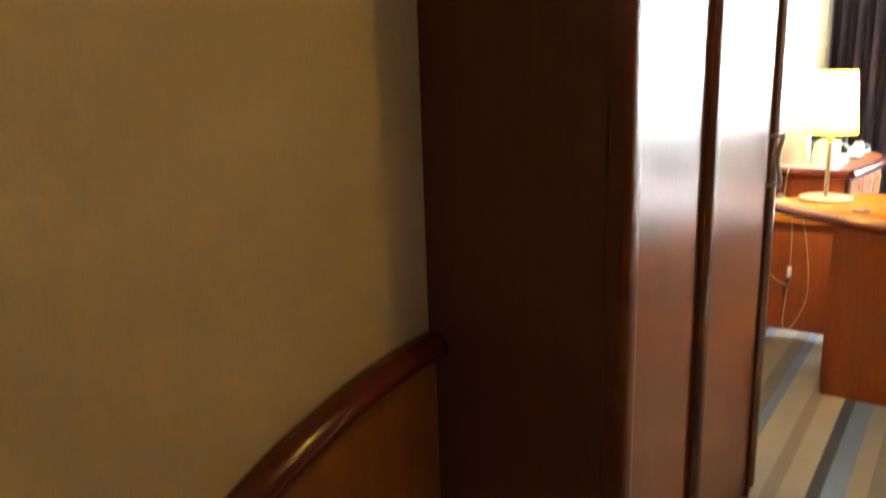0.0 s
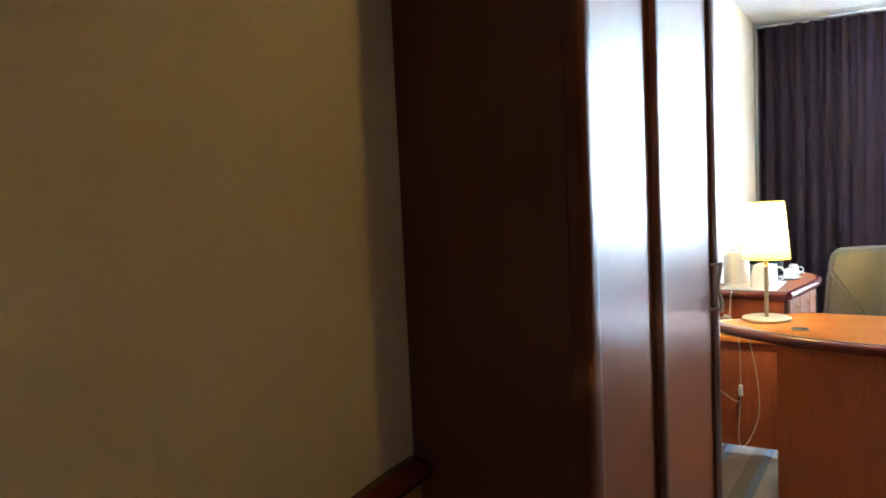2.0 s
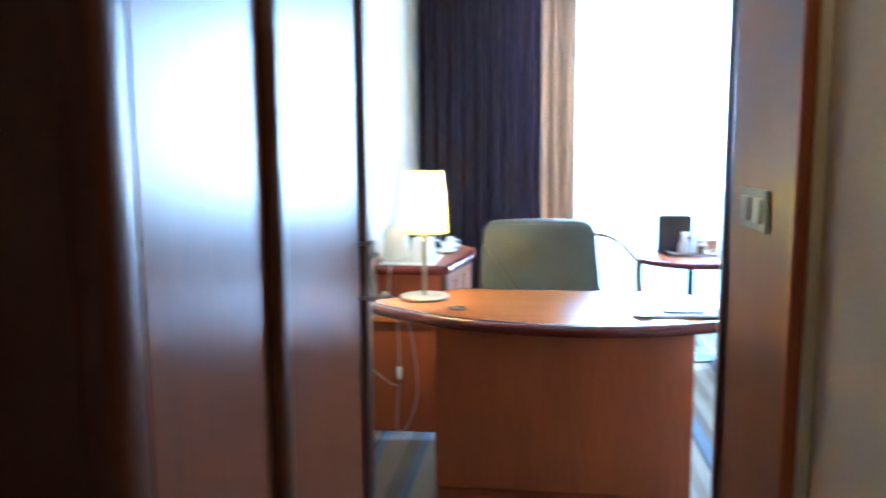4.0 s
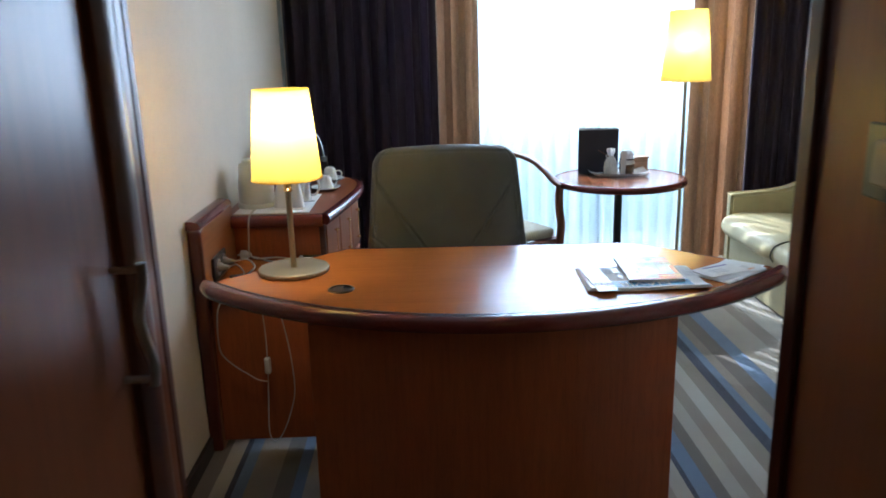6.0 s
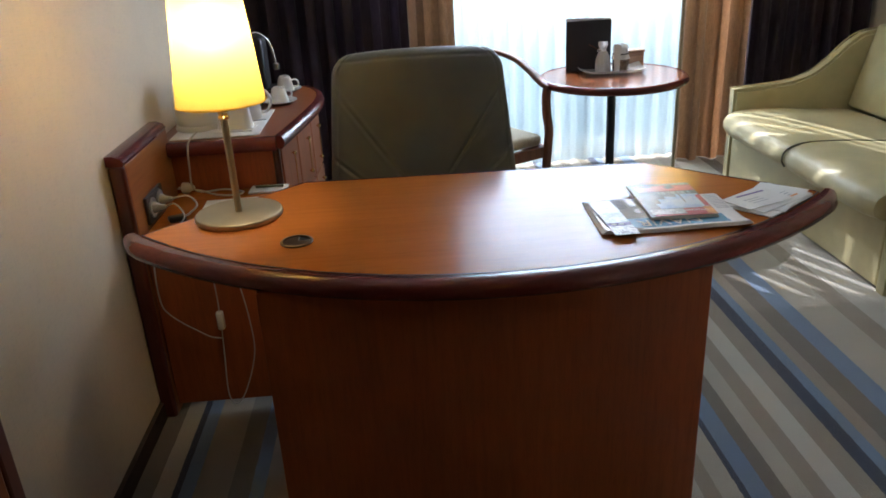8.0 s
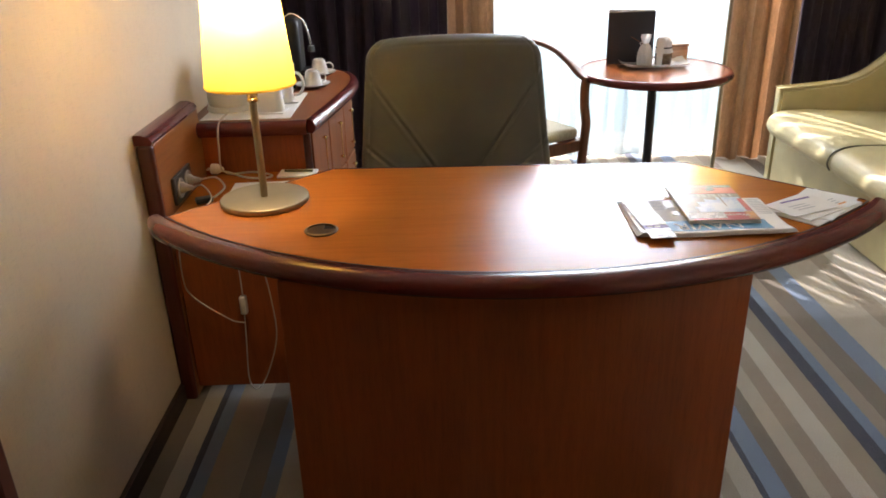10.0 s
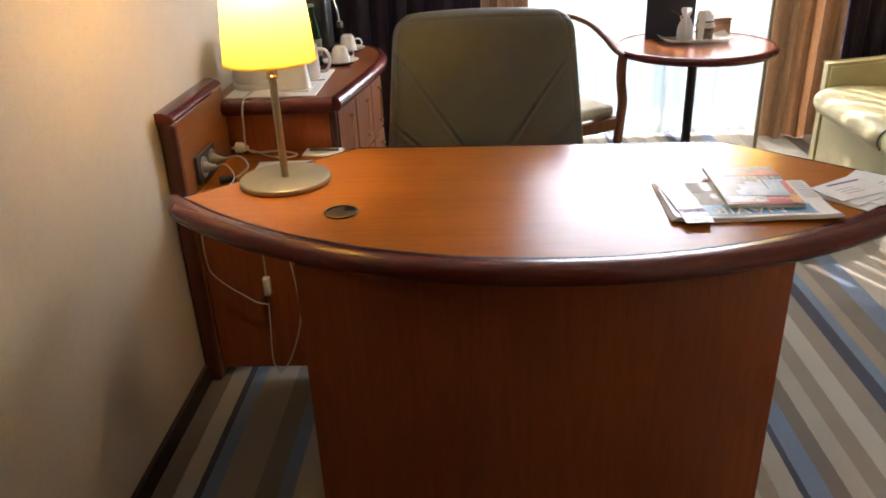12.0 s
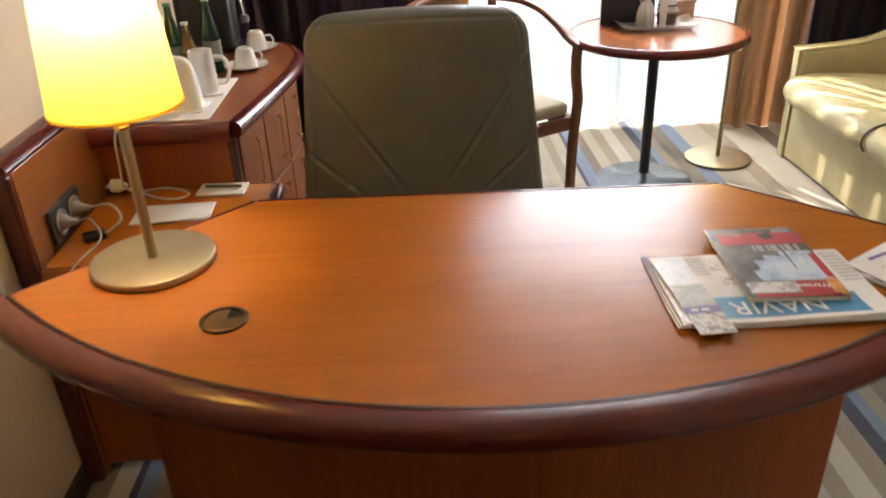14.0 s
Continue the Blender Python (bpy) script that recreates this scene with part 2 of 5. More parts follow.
SHADE = shade_cloth("yellow_lampshade", (0.78, 0.585, 0.11))




# ---- mesh helpers ----
def part(name, bm, material, parent=None, label="", smooth=False):
    """One mesh object under a thing or a part."""
    bmesh.ops.recalc_face_normals(bm, faces=bm.faces)
    me = bpy.data.meshes.new(name)
    bm.to_mesh(me)
    bm.free()
    me.materials.append(material)
    if smooth:
        me.shade_smooth()
        me.set_sharp_from_angle(angle=radians(40))
    ob = new(name, me)
    if parent:
        ob.parent = parent
    return tagged(ob, label) if label else ob


def thing(name, label, category, m=None, group=""):
    ob = new(name)
    ob.empty_display_size = 0.05
    if m:
        ob.matrix_basis = m
    return tagged(ob, label, category, group)


def box(x0, x1, y0, y1, z0, z1, bev=0.003, seg=2, bm=None):
    b = bmesh.new()
    bmesh.ops.create_cube(b, size=1)
    for v in b.verts:
        v.co = ((x0 + x1) / 2 + v.co.x * (x1 - x0), (y0 + y1) / 2 + v.co.y * (y1 - y0), (z0 + z1) / 2 + v.co.z * (z1 - z0))
    if bev:
        bmesh.ops.bevel(b, geom=b.edges[:], offset=bev, segments=seg, affect="EDGES", profile=0.5)
    return add(bm, b)


def add(bm, b):
    if bm is None:
        return b
    me = bpy.data.meshes.new("tmp")
    b.to_mesh(me)
    b.free()
    bm.from_mesh(me)
    bpy.data.meshes.remove(me)
    return bm


def turned(b, m):
    bmesh.ops.transform(b, matrix=m, verts=b.verts)
    return b


def prism(poly, z0, z1, bev=0.0, seg=2):
    b = bmesh.new()
    low = [b.verts.new((x, y, z0)) for x, y in poly]
    top = [b.verts.new((x, y, z1)) for x, y in poly]
    n = len(poly)
    b.faces.new(low[::-1])
    b.faces.new(top)
    for i in range(n):
        b.faces.new((low[i], low[(i + 1) % n], top[(i + 1) % n], top[i]))
    if bev:
        bmesh.ops.recalc_face_normals(b, faces=b.faces)
        bmesh.ops.bevel(b, geom=[e for e in b.edges if abs(e.verts[0].co.z - e.verts[1].co.z) < 1e-6], offset=bev, segments=seg, affect="EDGES")
    return b


def lathe(profile, n=36, cx=0.0, cy=0.0):
    """A turned shape from (radius, height) pairs; radius 0 closes it."""
    b = bmesh.new()
    rings = []
    for r, z in profile:
        if r < 1e-6:
            rings.append([b.verts.new((cx, cy, z))])
        else:
            rings.append([b.verts.new((cx + r * math.cos(2 * math.pi * i / n), cy + r * math.sin(2 * math.pi * i / n), z)) for i in range(n)])
    for p, q in zip(rings, rings[1:]):
        for i in range(n):
            j = (i + 1) % n
            if len(p) == 1 and len(q) == 1:
                continue
            if len(p) == 1:
                b.faces.new((p[0], q[i], q[j]))
            elif len(q) == 1:
                b.faces.new((p[i], p[j], q[0]))
            else:
                b.faces.new((p[i], p[j], q[j], q[i]))
    return b


def disc(cx, cy, z0, z1, r, bev=0.003, n=40):
    return lathe([(0, z0), (r - bev, z0), (r, z0 + bev), (r, z1 - bev), (r - bev * 0.4, z1 - bev * 0.4), (r - bev, z1), (0, z1)], n, cx, cy)


def spline(points, steps=8):
    """A smooth line through the points."""
    p = [Vector(q) for q in points]
    p = [2 * p[0] - p[1]] + p + [2 * p[-1] - p[-2]]
    out = []
    for i in range(1, len(p) - 2):
        for k in range(steps):
            t = k / steps
            a, b, c, d = p[i - 1], p[i], p[i + 1], p[i + 2]
            out.append(0.5 * (2 * b + (c - a) * t + (2 * a - 5 * b + 4 * c - d) * t * t + (3 * b - a - 3 * c + d) * t ** 3))
    return out + [p[-2]]


def sweep(points, section, close=True):
    """section: function (k 0..1) -> list of (side, up) offsets, carried along the line of points."""
    b = bmesh.new()
    pts = [Vector(p) for p in points]
    rings, side = [], None
    for i, p in enumerate(pts):
        d = (pts[min(i + 1, len(pts) - 1)] - pts[max(i - 1, 0)]).normalized()
        if side is None:
            side = d.cross(Vector((0, 0, 1)))
            if side.length < 0.05:
                side = Vector((1, 0, 0))
        side = (side - d * side.dot(d)).normalized()
        up = side.cross(d)
        rings.append([b.verts.new(p + side * s + up * u) for s, u in section(i / (len(pts) - 1))])
    n = len(rings[0])
    for p, q in zip(rings, rings[1:]):
        for i in range(n):
            b.faces.new((p[i], p[(i + 1) % n], q[(i + 1) % n], q[i]))
    if close:
        b.faces.new(rings[0][::-1])
        b.faces.new(rings[-1])
    return b


def tube(points, r, n=8, steps=8, r2=None):
    pts = spline(points, steps) if steps > 1 else points
    r2 = r if r2 is None else r2
    return sweep(pts, lambda k: [((r + (r2 - r) * k) * math.cos(2 * math.pi * i / n), (r + (r2 - r) * k) * math.sin(2 * math.pi * i / n)) for i in range(n)])


def round_rect(w, h, r, n=5):
    out = []
    for cx, cy, a0 in ((w / 2 - r, h / 2 - r, 0), (-w / 2 + r, h / 2 - r, 90), (-w / 2 + r, -h / 2 + r, 180), (w / 2 - r, -h / 2 + r, 270)):
        for k in range(n + 1):
            a = radians(a0 + 90 * k / n)
            out.append((cx + r * math.cos(a), cy + r * math.sin(a)))
    return out


def bar(points, w, h):
    sec = round_rect(w, h, min(w, h) * 0.38, 3)
    return sweep(spline(points, 8), lambda k: sec)


# ---- the setting ----
LEFT_N, HALL_L = -0.05, 0.167
LEFT, RIGHT, WIN, SOUTH, HALL_R, BACK, TOP = 0.005, 3.64, 4.72, 0.72, 1.44, -3.3, 2.585


def structure(name, bm, material, label, category=""):
    return tagged(part(name, bm, material), label, category or name.split("_")[0], kind="structure")


def wall(name, x0, x1, y0, y1, z0=0.0, z1=TOP - 0.001, mat=PAPER_WALL, label="beige textured wallpaper on a plain wall"):
    return structure(name, box(x0, x1, y0, y1, z0, z1, 0), mat, label, "wall")


structure("floor", prism([(LEFT - 0.15, BACK - 0.15), (HALL_R + 0.12, BACK - 0.15), (HALL_R + 0.12, SOUTH - 0.18), (RIGHT + 0.15, SOUTH - 0.18), (RIGHT + 0.15, WIN + 0.2), (LEFT - 0.15, WIN + 0.2)], -0.12, 0.0), CARPET, "carpet with beige, brown, blue and navy stripes", "carpet")
structure("ceiling", prism([(LEFT - 0.15, BACK - 0.15), (HALL_R + 0.12, BACK - 0.15), (HALL_R + 0.12, SOUTH - 0.18), (RIGHT + 0.15, SOUTH - 0.18), (RIGHT + 0.15, WIN + 0.2), (LEFT - 0.15, WIN + 0.2)], TOP, TOP + 0.1), CEILING, "plain white painted ceiling", "ceiling")
structure("wall_west", prism([(LEFT - 0.2, BACK), (HALL_L, BACK), (HALL_L, -0.716), (LEFT, -0.716), (LEFT, 2.5), (LEFT_N, WIN), (LEFT - 0.2, WIN)], 0.0, TOP - 0.001), PAPER_WALL, "beige textured wallpaper on a plain wall", "wall")
wall("wall_east", RIGHT, RIGHT + 0.15, SOUTH - 0.18, WIN)
wall("wall_hall_east", HALL_R, HALL_R + 0.12, BACK, SOUTH - 0.18)
wall("wall_south", HALL_R, RIGHT + 0.15, SOUTH - 0.18, SOUTH)
wall("wall_hall_end", LEFT - 0.15, HALL_R + 0.12, BACK - 0.15, BACK)
# window wall with an opening from the low sill to under the ceiling
W0, W1, WZ0, WZ1 = 1.0, 2.70, 0.04, 2.5
wall("wall_north_left", LEFT - 0.15, W0, WIN, WIN + 0.2)
wall("wall_north_right", W1, RIGHT + 0.15, WIN, WIN + 0.2)
wall("wall_north_sill", W0, W1, WIN, WIN + 0.2, 0, WZ0)
wall("wall_north_head", W0, W1, WIN, WIN + 0.2, WZ1, TOP)

win = tagged(new("window_1"), "tall window behind white sheer curtains", "window", kind="structure")
fr = None
for a in ((W0, W0 + 0.05, WZ0, WZ1), (W1 - 0.05, W1, WZ0, WZ1), (W0 + 0.05, W1 - 0.05, WZ0, WZ0 + 0.05), (W0 + 0.05, W1 - 0.05, WZ1 - 0.05, WZ1), (1.83, 1.88, WZ0 + 0.05, WZ1 - 0.05)):
    fr = box(a[0], a[1], WIN + 0.09, WIN + 0.15, a[2], a[3], 0.004, 1, fr)
part("window_frame", fr, plain("white_window_paint", (0.75, 0.75, 0.74), 0.4), win)
gm, gnt, gns, gln, gb = nodes("window_glass")
gb.inputs["Transmission Weight"].default_value, gb.inputs["Roughness"].default_value, gb.inputs["IOR"].default_value = 1.0, 0.0, 1.45
for x0, x1 in ((W0 + 0.05, 1.83), (1.88, W1 - 0.05)):
    g = part("pane", box(x0, x1, WIN + 0.115, WIN + 0.121, WZ0 + 0.05, WZ1 - 0.05, 0), gm, win)
    g.visible_shadow = False


def skirting(name, x0, x1, y0, y1):
    return structure(name, box(x0, x1, y0, y1, 0, 0.06, 0.004), SKIRTING, "dark brown skirting board along the wall", "skirting board")


structure("baseboard_west", prism([(LEFT, SOUTH), (LEFT + 0.014, SOUTH), (LEFT + 0.014, 2.5), (LEFT_N + 0.016, 4.45), (LEFT_N + 0.004, 4.45), (LEFT, 2.5)], 0.0, 0.06), SKIRTING, "dark brown skirting board along the wall", "skirting board")
skirting("baseboard_east", RIGHT - 0.014, RIGHT, SOUTH, 4.55)
skirting("baseboard_south", 1.48, RIGHT - 0.014, SOUTH, SOUTH + 0.014)
skirting("baseboard_hall_east", HALL_R - 0.014, HALL_R, BACK, 0.17)

# hall: panelling with a dark rail, lining of the passage into the room
HALL_LINE = spline([(HALL_L, y, z - 0.046) for y, z in ((-0.748, 0.926), (-0.85, 0.922), (-0.95, 0.910), (-1.08, 0.880), (-1.195, 0.838), (-1.35, 0.755), (-1.55, 0.60), (-1.8, 0.42), (-2.1, 0.28))], 8)
panel = prism([(p.y, p.z) for p in HALL_LINE] + [(-2.1, 0.0), (-0.748, 0.0)], 0.0, 0.018)
structure("wainscot_hall", turned(panel, Matrix(((0, 0, 1, HALL_L), (1, 0, 0, 0), (0, 1, 0, 0), (0, 0, 0, 1)))), wood("hall_panel_veneer", (0.36, 0.12, 0.028), 0.34, 2, 0.15, 0.14), "reddish wooden wall panel with a curved top edge", "wall panelling")
rail_sec = [(-0.001, 0.0), (-0.03, 0.002), (-0.042, 0.012), (-0.046, 0.024), (-0.04, 0.038), (-0.024, 0.046), (-0.001, 0.048)]
structure("trim_hall_rail", sweep(HALL_LINE, lambda k: [(s, u) for s, u in rail_sec]), MAHOGANY, "rounded dark mahogany edge of the wall panel", "panel edge").data.shade_smooth()
jamb = tagged(new("trim_passage_lining"), "wood-clad passage lining with a paler front edge", "door lining", kind="structure")
part("lining_panel", box(1.39, HALL_R - 0.001, 0.205, SOUTH, 0, TOP - 0.005, 0.003), wood("lining_veneer", (0.25, 0.10, 0.055), 0.36, 2, 0.1, 0.10, 0.5, 0.1, 0.012), jamb)
part("lining_edge", box(1.385, 1.413, 0.175, 0.203, 0, TOP - 0.005, 0.008, 3), CHERRY_UP, jamb)
part("lining_return", box(1.414, HALL_R - 0.001, 0.178, 0.203, 0, TOP - 0.005, 0.003), PAPER_WALL, jamb)
structure("trim_passage_back", box(1.376, 1.388, 0.69, 0.73, 0, TOP - 0.005, 0.004), MAHOGANY_UP, "dark wooden corner strip of the passage", "corner strip")

# ---- hall things ----
WX, WY, WEND = HALL_L + 0.002, -0.745, 0.625
ward = thing("wardrobe", "tall built-in wardrobe with glossy reddish-brown doors and dark mouldings", "wardrobe", pose(WX, WY, 0))
SLANT = math.degrees(math.atan(0.0602))


def face_x(y):
    """Front of the wardrobe, which runs slightly aslant to the hall."""
    return 0.535 - 0.0602 * (y + 0.765)


def ward_part(name, bm, material, parent=None, label="", smooth=False):
    return part(name, turned(bm, pose(-WX, -WY, 0)), material, parent or ward, label, smooth)


def along(y0, y1, x0, x1, z0, z1, bev=0.003):
    """A board from y0 to y1 along the front, between the depths x0 and x1 measured from it."""
    f = 1 / math.cos(radians(SLANT))
    return turned(box(x0, x1, 0, (y1 - y0) * f, z0, z1, bev), pose(face_x(y0), y0, 0, 0, 0, SLANT))


WTOP = TOP - 0.006
MOULDING = wood("moulding_mahogany", (0.105, 0.030, 0.011), 0.34, 2, 0.1, 0.15, 0.35)
ward_part("side_panel", prism([(HALL_L + 0.002, -0.745), (0.505, -0.763), (0.505, -0.738), (HALL_L + 0.002, -0.722)], 0.0, WTOP), WARDROBE_SIDE, None, "veneered side panel, darkened for its own shade")
stile = [(0.0, -0.036), (0.006, -0.040), (0.014, -0.036), (0.022, -0.020), (0.026, 0.0), (0.025, 0.020), (0.021, 0.034), (0.016, 0.038), (-0.006, 0.038), (-0.006, -0.036)]
# Door-like post in a darkened veneer, so its edge shows no lit strip.
ward_part("front_post", sweep([(face_x(-0.726) - 0.020, -0.726, 0.0), (face_x(-0.726) - 0.020, -0.726, WTOP)], lambda k: stile), wood("darkened_post_veneer", (0.12, 0.035, 0.014), 0.31, 2, 0.0, 0.12, 0.18, 0.1, 0.012), None, "rounded front post", True)
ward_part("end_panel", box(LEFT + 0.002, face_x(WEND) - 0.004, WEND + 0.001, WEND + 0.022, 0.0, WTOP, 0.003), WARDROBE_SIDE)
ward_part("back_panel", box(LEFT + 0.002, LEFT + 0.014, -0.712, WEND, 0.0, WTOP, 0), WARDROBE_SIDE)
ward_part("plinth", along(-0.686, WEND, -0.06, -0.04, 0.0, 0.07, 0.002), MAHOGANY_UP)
ward_part("end_stile", along(0.557, WEND, -0.03, -0.004, 0.0, WTOP, 0.004), WARDROBE_DOOR)


def wardrobe_door(y0, y1, edge, handle):
    d = ward_part("door", along(y0, y1 - edge, -0.026, -0.004, 0.075, TOP - 0.012), WARDROBE_DOOR)
    sec = [(0.0, -edge / 2), (0.010, -edge / 2), (0.018, -edge * 0.38), (0.024, -edge * 0.05), (0.022, edge * 0.26), (0.014, edge * 0.46), (0.0, edge / 2)]
    my = y1 - edge / 2
    ward_part("moulding", sweep([(face_x(my) - 0.008, my, 0.075), (face_x(my) - 0.008, my, TOP - 0.012)], lambda k: sec), MOULDING, d, "dark half-round moulding", True)
    if handle:
        hy = y1 - 0.092
        hx = face_x(hy)
        h = ward_part("handle", bar([(hx + 0.030, hy, 1.020), (hx + 0.032, hy + 0.001, 1.045), (hx + 0.024, hy, 1.085), (hx + 0.022, hy, 1.11), (hx + 0.030, hy, 1.15), (hx + 0.031, hy, 1.172)], 0.010, 0.012), STEEL, d, "curved steel bar handle", True)
        for z in (1.028, 1.164):
            ward_part("handle_post", tube([(hx - 0.006, hy, z), (hx + 0.030, hy, z)], 0.0045, 8, 1), STEEL, h, "", True)
    return d


wardrobe_door(-0.686, -0.222, 0.075, False)
wardrobe_door(-0.220, 0.555, 0.070, True)

switch = thing("light_switch", "double light switch with a grey metal frame on the wood lining", "light switch", pose(1.389, 0.455, 1.253))
part("frame", box(-0.009, 0, -0.105, 0.105, -0.047, 0.047, 0.003), plain("dark_switch_metal", (0.16, 0.17, 0.19), 0.35, 0.6), switch)
for y in (-0.045, 0.045):
    part("rocker", turned(box(-0.006, 0.004, -0.034, 0.034, -0.028, 0.028, 0.003), pose(-0.009, y, 0, 0, 4, 0)), plain("grey_rocker_plastic", (0.24, 0.225, 0.22), 0.4), switch)

sensor = thing("wall_sensor", "small white wall-mounted sensor box with a dark hole", "sensor", pose(HALL_R - 0.001, -0.237, 1.582))
part("housing", box(-0.03, 0, -0.06, 0.06, -0.025, 0.05, 0.006, 3), WHITE, sensor)
part("lens", turned(disc(0, 0, 0, 0.005, 0.007), pose(-0.03, 0.042, -0.004, 0, -90, 0)), BLACK, sensor)

down = thing("downlight", "recessed round ceiling downlight with a steel ring", "ceiling light", pose(1.19, -0.605, TOP))
part("ring", lathe([(0.045, -0.001), (0.058, -0.001), (0.058, -0.006), (0.052, -0.010), (0.045, -0.004), (0.045, -0.001)]), STEEL, down, "", True)

# glowing board put outside the window for bright distance, dimmer and bluer low down
bm_, bnt, bns, bln, bb = nodes("backdrop_glow")
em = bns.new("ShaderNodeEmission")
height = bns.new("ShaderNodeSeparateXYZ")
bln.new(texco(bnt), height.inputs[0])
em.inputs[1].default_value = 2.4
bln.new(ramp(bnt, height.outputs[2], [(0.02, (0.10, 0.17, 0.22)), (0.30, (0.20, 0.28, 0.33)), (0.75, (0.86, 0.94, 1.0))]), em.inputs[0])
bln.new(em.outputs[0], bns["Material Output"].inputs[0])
structure("backdrop", box(-3.0, 7.0, 7.0, 7.02, -2.5, 2.1, 0), bm_, "glowing board outside the window, dimmer and bluer towards the bottom", "backdrop")

# ---- curtains ----
def drape(name, label, material, x0, x1, y, folds, depth, seed, z0=0.004, z1=TOP - 0.03, group="curtains at the window"):
    rnd = random.Random(seed)
    n = int((x1 - x0) / 0.006)
    ph = [rnd.uniform(-0.7, 0.7) for _ in range(folds + 3)]
    am = [rnd.uniform(0.6, 1.15) for _ in range(folds + 3)]
    b = bmesh.new()
    rows, zs = [], [0, 0.04, 0.3, 0.8, 1.4, 2.0, 2.35, 2.5, z1 - z0]
    for z in zs:
        row = []
        k = z / (z1 - z0)
        for i in range(n + 1):
            u = i / n * folds
            j = int(u)
            a = am[j] + (am[j + 1] - am[j]) * (u - j)
            p = ph[j] + (ph[j + 1] - ph[j]) * (u - j)
            s = math.sin(2 * math.pi * u + p * (1.15 - 0.4 * k))
            s = s * (1 - 0.25 * abs(s)) / 0.8
            row.append(b.verts.new((x0 + (x1 - x0) * i / n + 0.012 * math.cos(4 * math.pi * u) * (1 - k * 0.5), y + depth * a * (1.05 - 0.25 * k) * s + 0.006 * math.sin(3.1 * z + j), z0 + z)))
        rows.append(row)
    for p, q in zip(rows, rows[1:]):
        for i in range(n):
            b.faces.new((p[i], p[i + 1], q[i + 1], q[i]))
    bmesh.ops.solidify(b, geom=b.faces[:], thickness=0.003)
    ob = thing(name, label, "curtain", group=group)
    part("cloth", b, material, ob, "", True)
    part("heading", box(x0, x1, y - depth * 0.7, y + depth * 0.7, z1 - 0.002, z1 + 0.012, 0.003), STEEL, ob, "curtain track")
    return ob


drape("curtain", "dark plum floor-length curtain in deep folds", CURTAIN_DARK, -0.035, 0.90, 4.52, 9, 0.045, 1)
drape("curtain", "tan floor-length curtain gathered beside the window", CURTAIN_TAN, 0.905, 1.16, 4.52, 3, 0.05, 2)
drape("curtain", "tan floor-length curtain gathered beside the window", CURTAIN_TAN, 2.50, 2.885, 4.52, 3, 0.042, 3)
drape("curtain", "dark plum floor-length curtain in deep folds", CURTAIN_DARK, 2.89, 3.625, 4.52, 7, 0.045, 4)


def sheer(name, x0, x1, y, folds, depth, seed):
    """Sheer cloth in widths, with slits added higher up to throw sun streaks."""
    n = int((x1 - x0) / 0.005)
    ob = thing(name, "white translucent sheer curtain glowing with daylight", "sheer curtain", group="curtains at the window")
    runs, run, last = [], [], 0
    for i in range(n + 1):
        close = SLITS(x0 + (x1 - x0) * i / n)
        if close != last:
            runs, run = runs + [(last, run + [i])], []
        run, last = run + [i], close
    runs.append((last, run))
    pieces = [(list(range(n + 1)), (0.02, 0.10, 0.5, 1.0))]
    pieces += [(r, (close, TOP - 0.03) if close else (1.0, 1.5, 2.0, TOP - 0.03)) for close, r in runs if len(r) > 1]
    for run, levels in pieces:
        b = bmesh.new()
        rows = [[b.verts.new((x0 + (x1 - x0) * i / n, y + depth * math.sin(2 * math.pi * folds * i / n + 1.3 * math.sin(i * 0.021 + seed)), z)) for i in run] for z in levels]
        for p, q in zip(rows, rows[1:]):
            for i in range(len(run) - 1):
                b.faces.new((p[i], p[i + 1], q[i + 1], q[i]))
        part("cloth", b, SHEER, ob, "", True)
    part("track", box(x0, x1, y - 0.02, y + 0.02, TOP - 0.03, TOP - 0.012, 0.003), STEEL, ob)
    return ob


def SLITS(x):
    """Top height of a slit cut for sun streaks, 0 where there is none."""
    for a, w, top in ((1.345, 0.03, 2.05), (1.44, 0.04, 2.1), (1.545, 0.03, 2.05), (1.635, 0.04, 2.1), (1.735, 0.034, 2.4), (1.83, 0.034, 2.45), (1.922, 0.036, 2.4),
                      (2.012, 0.034, 2.45), (2.108, 0.036, 2.3), (2.205, 0.034, 2.4), (2.30, 0.035, 2.3), (2.395, 0.03, 2.3)):
        if a < x < a + w:
            return top
    return 0


sheer("sheer_curtain", 1.05, 2.66, 4.62, 17, 0.022, 5)

# ---- desk ----
CX, CY, R0 = 1.03, 2.588, 1.16
desk = thing("desk", "bow-fronted cherry desk with a dark rounded mahogany rim and panel base", "desk")


def arc(r, x0, x1, n=48):
    a0, a1 = math.asin((x0 - CX) / r), math.asin((x1 - CX) / r)
    return [(CX + r * math.sin(a0 + (a1 - a0) * i / n), CY - r * math.cos(a0 + (a1 - a0) * i / n)) for i in range(n + 1)]


top = arc(R0, 0.185, 1.845) + [(1.835, 1.77), (1.512, 2.10), (0.545, 2.135)]
part("desktop", prism(top, 0.712, 0.75, 0.002), CHERRY, desk)
rim_sec = [(0.0, -0.040), (0.026, -0.042), (0.042, -0.036), (0.050, -0.026), (0.052, -0.016), (0.048, -0.006), (0.036, 0.002), (0.02, 0.004), (0.004, 0.002)]
rim_line = [(x, y, 0.75) for x, y in arc(R0 + 0.0015, 0.165, 1.865, 80)]
part("rim", sweep(rim_line, lambda k: [(s * (1 - 0.35 * max(0, (abs(k - 0.5) - 0.47) / 0.03)), u) for s, u in rim_sec]), MAHOGANY, desk, "dark rounded mahogany front rim", True)
